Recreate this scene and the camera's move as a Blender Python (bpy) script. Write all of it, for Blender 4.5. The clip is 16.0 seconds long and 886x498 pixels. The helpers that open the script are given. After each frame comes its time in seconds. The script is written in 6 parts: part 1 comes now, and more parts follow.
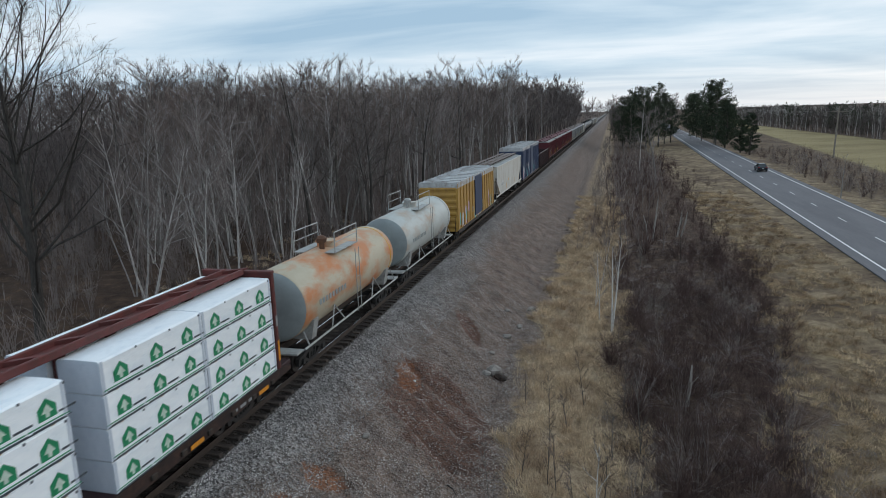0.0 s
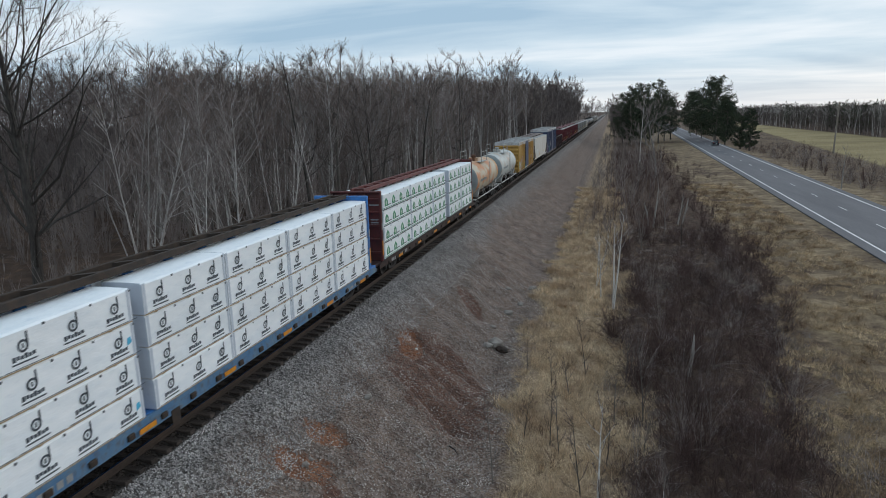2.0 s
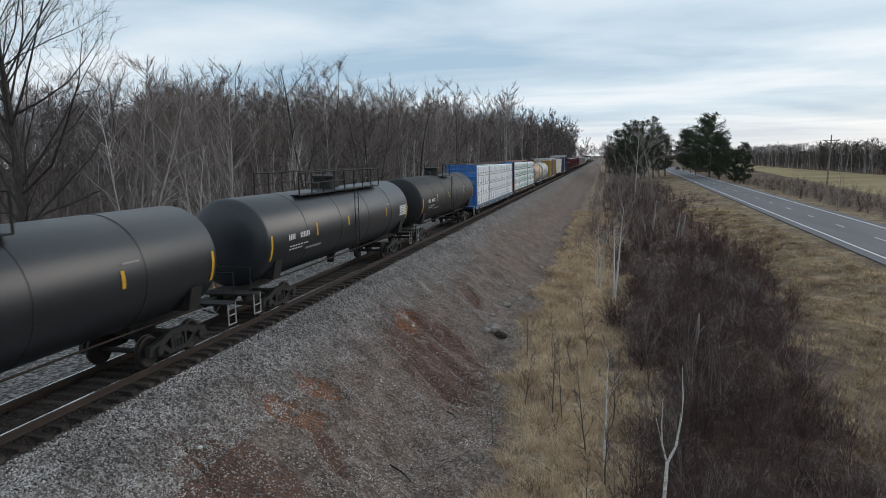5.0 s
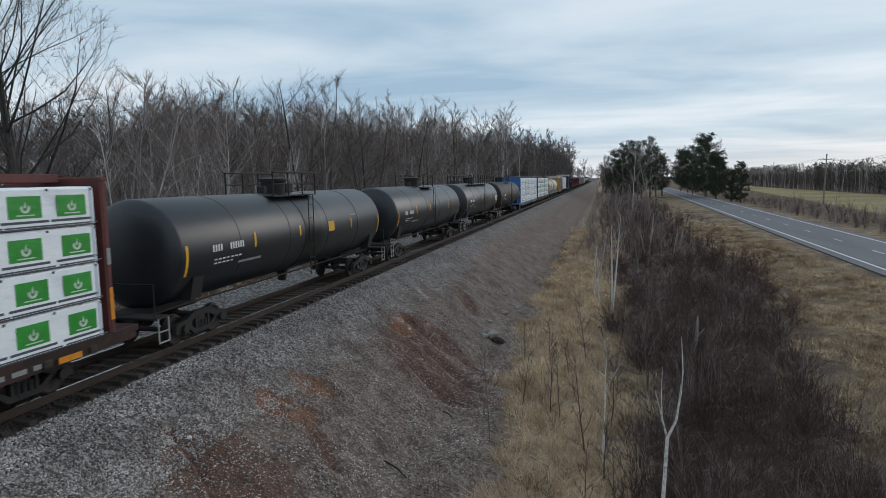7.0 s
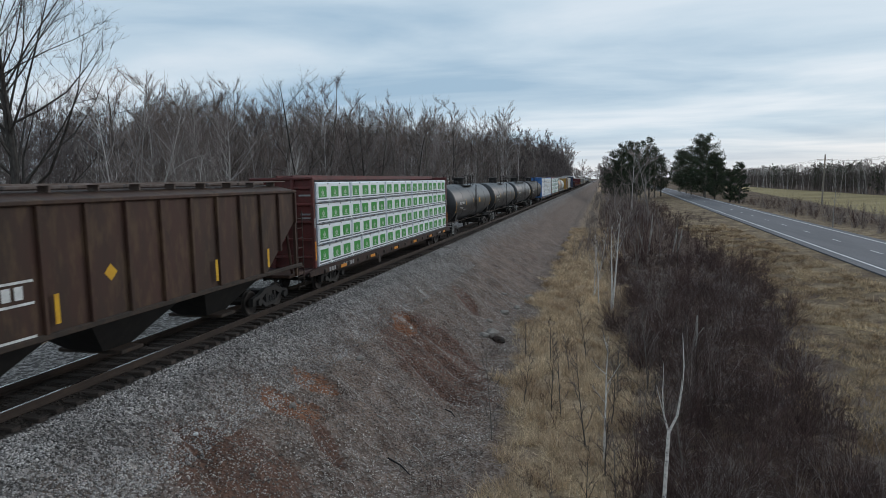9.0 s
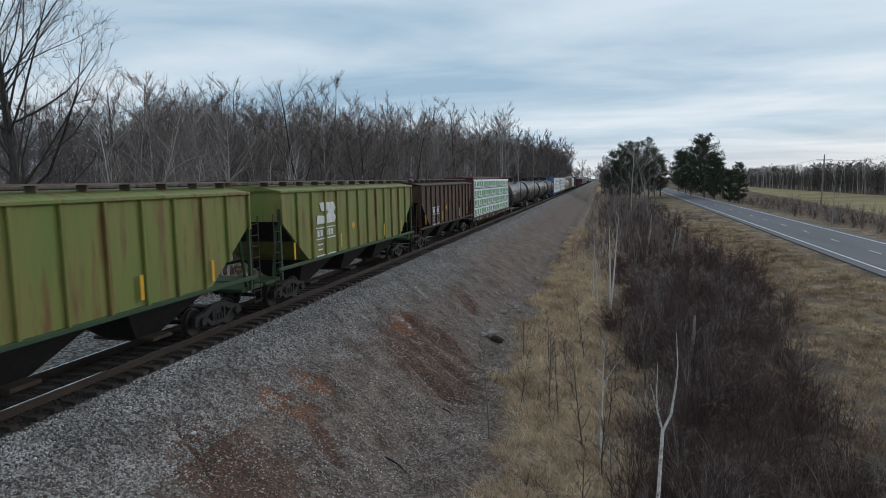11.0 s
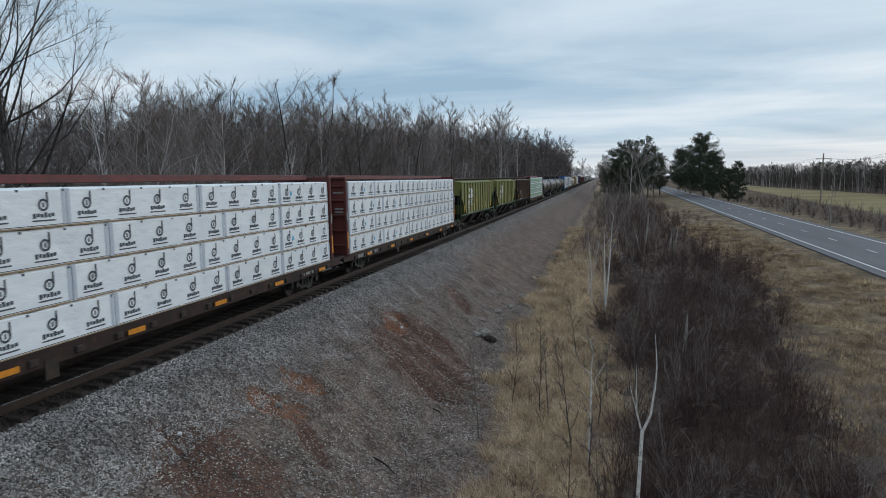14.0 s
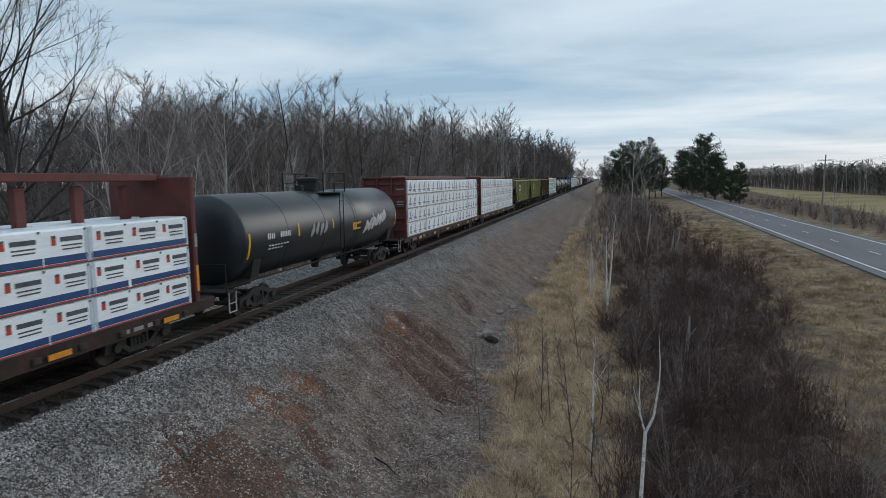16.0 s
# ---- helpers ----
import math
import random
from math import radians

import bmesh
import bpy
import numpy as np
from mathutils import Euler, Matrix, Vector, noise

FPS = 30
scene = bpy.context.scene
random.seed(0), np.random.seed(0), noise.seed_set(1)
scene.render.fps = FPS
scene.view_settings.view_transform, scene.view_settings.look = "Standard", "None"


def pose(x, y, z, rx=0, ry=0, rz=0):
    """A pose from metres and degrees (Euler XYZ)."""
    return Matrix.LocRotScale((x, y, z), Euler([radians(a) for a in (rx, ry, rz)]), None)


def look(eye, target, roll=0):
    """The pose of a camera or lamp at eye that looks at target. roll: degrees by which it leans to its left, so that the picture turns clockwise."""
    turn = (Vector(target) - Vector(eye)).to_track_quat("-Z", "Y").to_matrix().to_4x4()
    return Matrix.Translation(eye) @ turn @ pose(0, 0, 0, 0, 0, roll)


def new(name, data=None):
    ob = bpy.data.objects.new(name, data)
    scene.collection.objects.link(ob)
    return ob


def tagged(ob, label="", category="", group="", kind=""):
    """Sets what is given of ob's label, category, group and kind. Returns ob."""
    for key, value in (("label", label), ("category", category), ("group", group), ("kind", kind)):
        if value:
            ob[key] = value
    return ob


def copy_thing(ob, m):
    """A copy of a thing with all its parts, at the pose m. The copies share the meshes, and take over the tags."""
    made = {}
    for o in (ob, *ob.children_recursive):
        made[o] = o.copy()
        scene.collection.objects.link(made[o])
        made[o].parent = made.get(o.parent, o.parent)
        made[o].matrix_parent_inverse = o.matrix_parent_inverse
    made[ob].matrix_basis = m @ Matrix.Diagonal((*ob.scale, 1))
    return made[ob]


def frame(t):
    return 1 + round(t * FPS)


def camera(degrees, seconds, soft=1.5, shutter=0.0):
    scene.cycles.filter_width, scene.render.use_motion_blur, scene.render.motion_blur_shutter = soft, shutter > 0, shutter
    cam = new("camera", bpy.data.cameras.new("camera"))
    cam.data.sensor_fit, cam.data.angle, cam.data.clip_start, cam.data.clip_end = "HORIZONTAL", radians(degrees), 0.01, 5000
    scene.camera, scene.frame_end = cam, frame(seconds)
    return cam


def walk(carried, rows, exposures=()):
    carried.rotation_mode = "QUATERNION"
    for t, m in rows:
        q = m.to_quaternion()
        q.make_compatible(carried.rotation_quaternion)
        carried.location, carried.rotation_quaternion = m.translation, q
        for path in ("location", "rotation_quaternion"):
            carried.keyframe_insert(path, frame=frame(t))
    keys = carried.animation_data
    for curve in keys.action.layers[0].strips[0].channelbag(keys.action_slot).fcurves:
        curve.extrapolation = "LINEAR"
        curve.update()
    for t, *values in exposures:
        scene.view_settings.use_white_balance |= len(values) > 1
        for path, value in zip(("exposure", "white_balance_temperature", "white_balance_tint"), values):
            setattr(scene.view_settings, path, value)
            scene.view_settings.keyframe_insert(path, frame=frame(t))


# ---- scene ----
cam = camera(68.2, 16.0, soft=0.55, shutter=0.1)
PATH = [
    (0, (12.754, 0.152, 9.798), (12.26, 2.048, 9.397), -1.9),
    (0.5, (12.718, -0.014, 9.579), (12.227, 1.882, 9.176), -1.8),
    (1, (12.698, 0.04, 9.181), (12.207, 1.936, 8.778), -1.6),
    (1.5, (12.653, 0.086, 8.776), (12.162, 1.982, 8.374), -1.6),
    (2, (12.617, -0.083, 8.375), (12.126, 1.814, 7.973), -1.6),
    (2.5, (12.564, -0.206, 7.867), (12.076, 1.692, 7.47), -1.5),
    (3, (12.537, -0.081, 7.31), (12.051, 1.819, 6.92), -1.5),
    (3.5, (12.469, 0.008, 6.773), (11.985, 1.913, 6.402), -1.4),
    (4, (12.431, 0.016, 6.295), (11.948, 1.926, 5.952), -1.3),
    (6.5, (12.401, -0.004, 4.437), (11.925, 1.927, 4.227), -1.2),
    (7, (12.432, 0.106, 4.434), (11.957, 2.037, 4.225), -1.2),
    (7.5, (12.393, 0.032, 4.454), (11.918, 1.963, 4.245), -1.2),
    (8, (12.392, -0.05, 4.464), (11.918, 1.882, 4.256), -1.2),
    (8.5, (12.385, -0.067, 4.444), (11.911, 1.865, 4.237), -1.2),
    (9, (12.375, -0.107, 4.411), (11.903, 1.826, 4.204), -1.2),
    (11.5, (12.488, -0.163, 4.415), (12.017, 1.77, 4.208), -1.2),
    (12, (12.521, -0.086, 4.437), (12.051, 1.847, 4.23), -1.2),
    (12.5, (12.59, -0.052, 4.449), (12.119, 1.88, 4.239), -1.2),
    (13, (12.66, -0.031, 4.452), (12.189, 1.902, 4.242), -1.2),
    (13.5, (12.736, -0.039, 4.453), (12.264, 1.893, 4.243), -1.2),
    (14, (12.79, -0.075, 4.454), (12.318, 1.857, 4.243), -1.2),
    (14.5, (12.851, -0.059, 4.48), (12.377, 1.873, 4.27), -1.3),
    (15, (12.829, -0.013, 4.447), (12.353, 1.919, 4.237), -1.2),
    (15.5, (12.757, 0.016, 4.422), (12.282, 1.948, 4.212), -1.2),
    (16, (12.762, -0.024, 4.417), (12.286, 1.907, 4.209), -1.1),
]
walk(cam, [(t, look(eye, target, roll)) for t, eye, target, roll in PATH], exposures=[(0, 0.02, 6480, 12), (2.5, 0.0, 6650, 13), (3.5, 0.20, 6950, 14), (4.2, 0.16, 6900, 14), (6.3, -0.08, 6560, 13), (9.0, -0.10, 6560, 13), (13.0, -0.16, 6420, 12), (16.0, -0.12, 6460, 12)])

# ---- light ----
world = bpy.data.worlds.new("sky")
scene.world = world
world.use_nodes = True
wn, wl = world.node_tree.nodes, world.node_tree.links
wn.clear()
SUN_EL, SUN_ROT = radians(20), radians(38)


def wnode(kind, **inputs):
    n = wn.new(kind)
    for k, v in inputs.items():
        n.inputs[k.replace("_", " ")].default_value = v
    return n


w_sky = wn.new("ShaderNodeTexSky")
w_sky.sky_type, w_sky.sun_disc = "NISHITA", False
w_sky.sun_elevation, w_sky.sun_rotation = SUN_EL, SUN_ROT
w_co = wn.new("ShaderNodeTexCoord")
w_sep = wn.new("ShaderNodeSeparateXYZ")
wl.new(w_co.outputs["Generated"], w_sep.inputs[0])
w_up = wnode("ShaderNodeMath")
w_up.operation = "MAXIMUM"
w_up.inputs[1].default_value = 0.0
wl.new(w_sep.outputs["Z"], w_up.inputs[0])
w_lift = wn.new("ShaderNodeMath")
w_lift.operation = "ADD"
w_lift.inputs[1].default_value = 0.09
wl.new(w_up.outputs[0], w_lift.inputs[0])
w_flat = wn.new("ShaderNodeVectorMath")
w_flat.operation = "DIVIDE"
w_com = wn.new("ShaderNodeCombineXYZ")
for i in range(3):
    wl.new(w_lift.outputs[0], w_com.inputs[i])
wl.new(w_co.outputs["Generated"], w_flat.inputs[0])
wl.new(w_com.outputs[0], w_flat.inputs[1])
w_map = wn.new("ShaderNodeMapping")
w_map.inputs["Scale"].default_value = (0.55, 1.0, 0.0)
w_map.inputs["Rotation"].default_value = (0, 0, radians(-12))
w_map.inputs["Location"].default_value = (3.1, 0.4, 0)
wl.new(w_flat.outputs[0], w_map.inputs[0])
w_n1 = wnode("ShaderNodeTexNoise", Scale=0.75, Detail=7.0, Roughness=0.52, Distortion=0.35)
wl.new(w_map.outputs[0], w_n1.inputs["Vector"])
w_ramp = wn.new("ShaderNodeValToRGB")
w_ramp.color_ramp.elements[0].position, w_ramp.color_ramp.elements[0].color = 0.33, (0.36, 0.53, 0.68, 1)
w_ramp.color_ramp.elements[1].position, w_ramp.color_ramp.elements[1].color = 0.66, (0.76, 0.86, 0.93, 1)
e = w_ramp.color_ramp.elements.new(0.5)
e.color = (0.56, 0.71, 0.82, 1)
wl.new(w_n1.outputs[0], w_ramp.inputs[0])
# a paler band low over the horizon
w_low = wn.new("ShaderNodeMapRange")
w_low.inputs["From Min"].default_value, w_low.inputs["From Max"].default_value = 0.0, 0.065
w_low.inputs["To Min"].default_value, w_low.inputs["To Max"].default_value = 0.6, 0.0
wl.new(w_sep.outputs["Z"], w_low.inputs["Value"])
w_band = wn.new("ShaderNodeMixRGB")
w_band.inputs[2].default_value = (0.86, 0.86, 0.85, 1)
wl.new(w_low.outputs[0], w_band.inputs[0])
wl.new(w_ramp.outputs[0], w_band.inputs[1])
w_bg1, w_bg2 = wnode("ShaderNodeBackground", Strength=0.05), wnode("ShaderNodeBackground", Strength=1.1)
wl.new(w_sky.outputs[0], w_bg1.inputs[0])
wl.new(w_band.outputs[0], w_bg2.inputs[0])
w_add = wn.new("ShaderNodeMixShader")
w_add.inputs[0].default_value = 0.9
w_out = wn.new("ShaderNodeOutputWorld")
wl.new(w_bg1.outputs[0], w_add.inputs[1])
wl.new(w_bg2.outputs[0], w_add.inputs[2])
wl.new(w_add.outputs[0], w_out.inputs[0])

sun = new("sun", bpy.data.lights.new("sun", "SUN"))
sun.data.energy, sun.data.angle, sun.data.color = 0.7, radians(25), (1.0, 0.93, 0.85)
sun.matrix_world = look((math.sin(SUN_ROT) * 50, math.cos(SUN_ROT) * 50, 50 * math.tan(SUN_EL)), (0, 0, 0))

rng = np.random.default_rng(7)


# ---- materials ----
def material(name, rgb, rough=0.8, metal=0.0, rgb2=None, scale=6.0, rgb3=None, scale3=60.0, amount3=0.5, bump=0.0,
             bump_scale=40.0, spec=0.4, low3=0.5, by_object=0.0, stretch=(1, 1, 1), islands=0.0, lo=0.35, hi=0.65):
    """A surface of two or three tones: broad patches (rgb to rgb2) and a finer grain (rgb3), with relief."""
    m = bpy.data.materials.new(name)
    m.use_nodes = True
    n, l = m.node_tree.nodes, m.node_tree.links
    b = n["Principled BSDF"]
    b.inputs["Roughness"].default_value, b.inputs["Metallic"].default_value = rough, metal
    b.inputs["Specular IOR Level"].default_value = spec
    co = n.new("ShaderNodeTexCoord")
    mp = n.new("ShaderNodeMapping")
    mp.inputs["Scale"].default_value = stretch
    l.new(co.outputs["Object"], mp.inputs[0])

    def noise_at(s, detail=5.0):
        t = n.new("ShaderNodeTexNoise")
        t.inputs["Scale"].default_value, t.inputs["Detail"].default_value, t.inputs["Roughness"].default_value = s, detail, 0.6
        l.new(mp.outputs[0], t.inputs["Vector"])
        return t

    def ramp(src, a, c, lo_, hi_):
        r = n.new("ShaderNodeValToRGB")
        r.color_ramp.elements[0].position, r.color_ramp.elements[0].color = lo_, (*a, 1)
        r.color_ramp.elements[1].position, r.color_ramp.elements[1].color = hi_, (*c, 1)
        l.new(src, r.inputs[0])
        return r.outputs[0]

    col = ramp(noise_at(scale).outputs[0], rgb, rgb2 or tuple(c * 0.75 for c in rgb), lo, hi)
    if rgb3:
        mask = n.new("ShaderNodeMapRange")
        mask.inputs["From Min"].default_value, mask.inputs["From Max"].default_value = low3, low3 + 0.18
        mask.inputs["To Max"].default_value = amount3
        l.new(noise_at(scale3).outputs[0], mask.inputs["Value"])
        mix = n.new("ShaderNodeMixRGB")
        l.new(mask.outputs[0], mix.inputs[0])
        l.new(col, mix.inputs[1])
        mix.inputs[2].default_value = (*rgb3, 1)
        col = mix.outputs[0]
    if by_object or islands:
        src = n.new("ShaderNodeObjectInfo").outputs["Random"] if by_object else n.new("ShaderNodeNewGeometry").outputs["Random Per Island"]
        amt = by_object or islands
        rg = n.new("ShaderNodeMapRange")
        rg.inputs["To Min"].default_value, rg.inputs["To Max"].default_value = 1 - amt, 1 + amt
        l.new(src, rg.inputs["Value"])
        hs = n.new("ShaderNodeHueSaturation")
        l.new(rg.outputs[0], hs.inputs["Value"])
        l.new(col, hs.inputs["Color"])
        col = hs.outputs[0]
    l.new(col, b.inputs["Base Color"])
    if bump:
        bp = n.new("ShaderNodeBump")
        bp.inputs["Strength"].default_value, bp.inputs["Distance"].default_value = bump, 0.02
        l.new(noise_at(bump_scale).outputs[0], bp.inputs["Height"])
        l.new(bp.outputs[0], b.inputs["Normal"])
    return m


M = {
    "bark_dark": material("bark_dark", (0.105, 0.088, 0.076), 0.95, rgb2=(0.165, 0.145, 0.128), scale=2.0, bump=0.6, stretch=(4, 4, 1), by_object=0.4),
    "bark_grey": material("bark_grey", (0.27, 0.245, 0.228), 0.95, rgb2=(0.47, 0.43, 0.405), scale=2.0, bump=0.5, stretch=(4, 4, 1), by_object=0.4),
    "bark_birch": material("bark_birch", (0.78, 0.74, 0.70), 0.85, rgb2=(0.60, 0.55, 0.51), scale=5.0, rgb3=(0.05, 0.042, 0.038), scale3=19, amount3=0.95, stretch=(1, 1, 1.8), by_object=0.12, low3=0.50),
    "twig": material("twig", (0.125, 0.090, 0.078), 0.95, rgb2=(0.21, 0.158, 0.139), scale=0.7, by_object=0.35),
    # dark twigs; on the big tree and oaks they paint a backlit silhouette
    "twig_dark": material("twig_dark", (0.035, 0.027, 0.024), 0.95, rgb2=(0.065, 0.050, 0.044), scale=0.7),
    # bark coloured near black to stand for backlighting against the sky
    "bark_silhouette": material("bark_silhouette", (0.035, 0.029, 0.026), 0.95, rgb2=(0.075, 0.066, 0.058), scale=2.0, bump=0.6, stretch=(4, 4, 1)),
    "twig_pale": material("twig_pale", (0.165, 0.130, 0.117), 0.95, rgb2=(0.275, 0.230, 0.212), scale=0.7, by_object=0.3),
    "far_wood": material("far_wood", (0.105, 0.083, 0.077), 0.95, rgb2=(0.175, 0.145, 0.136), scale=0.12, islands=0.4),
    "brush": material("brush", (0.050, 0.028, 0.025), 0.95, rgb2=(0.112, 0.067, 0.059), scale=0.35, islands=0.5),
    "brush_grey": material("brush_grey", (0.19, 0.15, 0.132), 0.95, rgb2=(0.32, 0.27, 0.245), scale=0.35, islands=0.35),
    "dry_grass": material("dry_grass", (0.72, 0.555, 0.37), 0.9, rgb2=(0.40, 0.275, 0.175), scale=0.55, islands=0.45, rgb3=(0.27, 0.16, 0.10), scale3=1.3, amount3=0.45, low3=0.54),
    "verge_blades": material("verge_blades", (0.60, 0.445, 0.275), 0.9, rgb2=(0.25, 0.165, 0.10), scale=0.45, islands=0.5, rgb3=(0.17, 0.10, 0.062), scale3=0.9, amount3=0.6, low3=0.52),
    "needles": material("needles", (0.022, 0.034, 0.020), 0.85, rgb2=(0.058, 0.074, 0.038), scale=0.4, islands=0.45),
    "asphalt": material("asphalt", (0.098, 0.096, 0.106), 0.85, rgb2=(0.138, 0.134, 0.145), scale=0.15, rgb3=(0.09, 0.09, 0.095), scale3=2.5, amount3=0.5, bump=0.3, bump_scale=60, stretch=(2.5, 0.3, 1)),
    "road_white": material("road_white", (0.78, 0.78, 0.76), 0.7, rgb2=(0.55, 0.55, 0.54), scale=2.0),
    "stone": material("stone", (0.45, 0.418, 0.400), 0.95, rgb2=(0.21, 0.190, 0.178), scale=1.0, islands=0.65),
    "bank_stone": material("bank_stone", (0.46, 0.405, 0.37), 0.95, rgb2=(0.17, 0.138, 0.118), scale=1.0, islands=0.65),
    "tie": material("tie", (0.030, 0.022, 0.018), 0.95, rgb2=(0.062, 0.047, 0.039), scale=3, bump=0.8, bump_scale=25, stretch=(0.4, 3, 3), by_object=0.4),
    "rail": material("rail", (0.040, 0.029, 0.024), 0.8, rgb2=(0.062, 0.042, 0.032), scale=2, metal=0.2),
    "rail_top": material("rail_top", (0.68, 0.68, 0.69), 0.18, metal=1.0, scale=3),
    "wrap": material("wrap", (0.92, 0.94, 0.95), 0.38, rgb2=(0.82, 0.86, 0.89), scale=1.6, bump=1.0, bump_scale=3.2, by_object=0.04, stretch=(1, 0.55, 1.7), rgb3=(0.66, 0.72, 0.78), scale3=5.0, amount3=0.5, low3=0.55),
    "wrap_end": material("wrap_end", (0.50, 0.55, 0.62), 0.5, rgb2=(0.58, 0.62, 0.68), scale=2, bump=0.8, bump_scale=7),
    "ink_green": material("ink_green", (0.012, 0.20, 0.085), 0.5, rgb2=(0.02, 0.26, 0.12), scale=4),
    "ink_bright_green": material("ink_bright_green", (0.018, 0.25, 0.028), 0.45, rgb2=(0.03, 0.32, 0.045), scale=2.5, bump=0.8, bump_scale=3.2, stretch=(1, 0.55, 1.7)),
    "ink_grey": material("ink_grey", (0.050, 0.060, 0.072), 0.55, rgb2=(0.085, 0.10, 0.118), scale=4),
    "ink_blue": material("ink_blue", (0.012, 0.05, 0.16), 0.5, rgb2=(0.02, 0.07, 0.2), scale=4),
    "ink_red": material("ink_red", (0.55, 0.06, 0.03), 0.5),
    "ink_pale": material("ink_pale", (0.62, 0.72, 0.62), 0.5),
    "ink_cyan": material("ink_cyan", (0.10, 0.50, 0.75), 0.5),
    "batten": material("batten", (0.45, 0.33, 0.20), 0.85, rgb2=(0.32, 0.23, 0.14), scale=5),
    "oxide": material("oxide", (0.135, 0.030, 0.026), 0.65, rgb2=(0.085, 0.024, 0.022), scale=1.6, rgb3=(0.06, 0.03, 0.022), scale3=6, amount3=0.6, bump=0.15, by_object=0.1),
    "oxide_dark": material("oxide_dark", (0.040, 0.014, 0.016), 0.6, rgb2=(0.028, 0.012, 0.013), scale=1.5, rgb3=(0.05, 0.025, 0.02), scale3=5),
    "car_blue": material("car_blue", (0.035, 0.20, 0.55), 0.5, rgb2=(0.05, 0.17, 0.42), scale=1.5, rgb3=(0.10, 0.06, 0.04), scale3=6, amount3=0.5),
    "sill_dark": material("sill_dark", (0.018, 0.011, 0.010), 0.8, rgb2=(0.04, 0.02, 0.015), scale=1.5, rgb3=(0.09, 0.04, 0.022), scale3=5, amount3=0.35),
    "sill_blue": material("sill_blue", (0.06, 0.16, 0.30), 0.7, rgb2=(0.12, 0.20, 0.28), scale=1.5, rgb3=(0.10, 0.06, 0.04), scale3=5, amount3=0.6),
    "rust_brown": material("rust_brown", (0.14, 0.065, 0.035), 0.8, rgb2=(0.09, 0.045, 0.03), scale=2.5, rgb3=(0.20, 0.10, 0.05), scale3=9),
    "tank_black": material("tank_black", (0.0115, 0.0140, 0.0175), 0.40, rgb2=(0.0155, 0.0185, 0.0225), scale=0.8, rgb3=(0.027, 0.030, 0.034), scale3=3, amount3=0.3, spec=0.5, stretch=(1, 0.5, 2), by_object=0.2),
    "tank_black_dull": material("tank_black_dull", (0.0085, 0.0088, 0.0095), 0.6, rgb2=(0.013, 0.0130, 0.0135), scale=1.0, rgb3=(0.023, 0.020, 0.018), scale3=4, amount3=0.4),
    "band_black": material("band_black", (0.008, 0.008, 0.009), 0.35),
    "tank_tan": material("tank_tan", (0.50, 0.44, 0.33), 0.6, rgb2=(0.42, 0.35, 0.25), scale=0.8, rgb3=(0.52, 0.19, 0.07), scale3=0.75, amount3=0.95, stretch=(1, 0.6, 1.2), low3=0.44),
    "tank_white": material("tank_white", (0.50, 0.52, 0.50), 0.55, rgb2=(0.40, 0.41, 0.38), scale=0.8, rgb3=(0.45, 0.24, 0.12), scale3=0.8, amount3=0.55, stretch=(1, 0.5, 1)),
    "tank_grey": material("tank_grey", (0.28, 0.31, 0.31), 0.6, rgb2=(0.22, 0.24, 0.24), scale=1.2),
    "steel_pale": material("steel_pale", (0.42, 0.43, 0.42), 0.6, rgb2=(0.30, 0.29, 0.27), scale=3, metal=0.2),
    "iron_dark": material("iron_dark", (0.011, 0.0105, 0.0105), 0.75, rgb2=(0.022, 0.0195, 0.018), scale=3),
    "iron_rust": material("iron_rust", (0.055, 0.036, 0.026), 0.85, rgb2=(0.03, 0.024, 0.02), scale=4),
    "wheel_steel": material("wheel_steel", (0.022, 0.019, 0.018), 0.7, rgb2=(0.042, 0.034, 0.030), scale=5, metal=0.4),
    "yellow": material("yellow", (0.70, 0.40, 0.02), 0.5, rgb2=(0.6, 0.30, 0.02), scale=3),
    "orange": material("orange", (0.75, 0.28, 0.02), 0.5),
    "lettering": material("lettering", (0.72, 0.73, 0.72), 0.6, rgb2=(0.55, 0.55, 0.54), scale=5),
    "lettering_dim": material("lettering_dim", (0.30, 0.30, 0.30), 0.6),
    "hop_brown": material("hop_brown", (0.058, 0.025, 0.017), 0.7, rgb2=(0.038, 0.021, 0.014), scale=0.9, rgb3=(0.115, 0.070, 0.036), scale3=2.2, amount3=0.5, stretch=(1, 1.6, 0.5)),
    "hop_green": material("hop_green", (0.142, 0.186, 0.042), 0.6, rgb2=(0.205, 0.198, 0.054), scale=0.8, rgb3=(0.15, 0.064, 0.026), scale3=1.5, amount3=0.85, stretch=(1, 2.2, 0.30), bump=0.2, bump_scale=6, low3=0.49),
    # hopper green and rust, darkened to hold the shade at the car ends
    "hop_green_shaded": material("hop_green_shaded", (0.020, 0.055, 0.024), 0.65, rgb2=(0.030, 0.065, 0.026), scale=1.4, rgb3=(0.06, 0.042, 0.022), scale3=5, amount3=0.6),
    "hop_maroon": material("hop_maroon", (0.12, 0.018, 0.026), 0.65, rgb2=(0.09, 0.018, 0.022), scale=0.8, stretch=(1, 1, 0.4)),
    "hop_white": material("hop_white", (0.58, 0.57, 0.53), 0.6, rgb2=(0.48, 0.45, 0.40), scale=0.8, rgb3=(0.32, 0.20, 0.12), scale3=2.0, amount3=0.35, stretch=(1, 1.6, 0.4)),
    "hop_grey": material("hop_grey", (0.30, 0.30, 0.29), 0.65, rgb2=(0.22, 0.22, 0.21), scale=0.8, stretch=(1, 1.6, 0.4)),
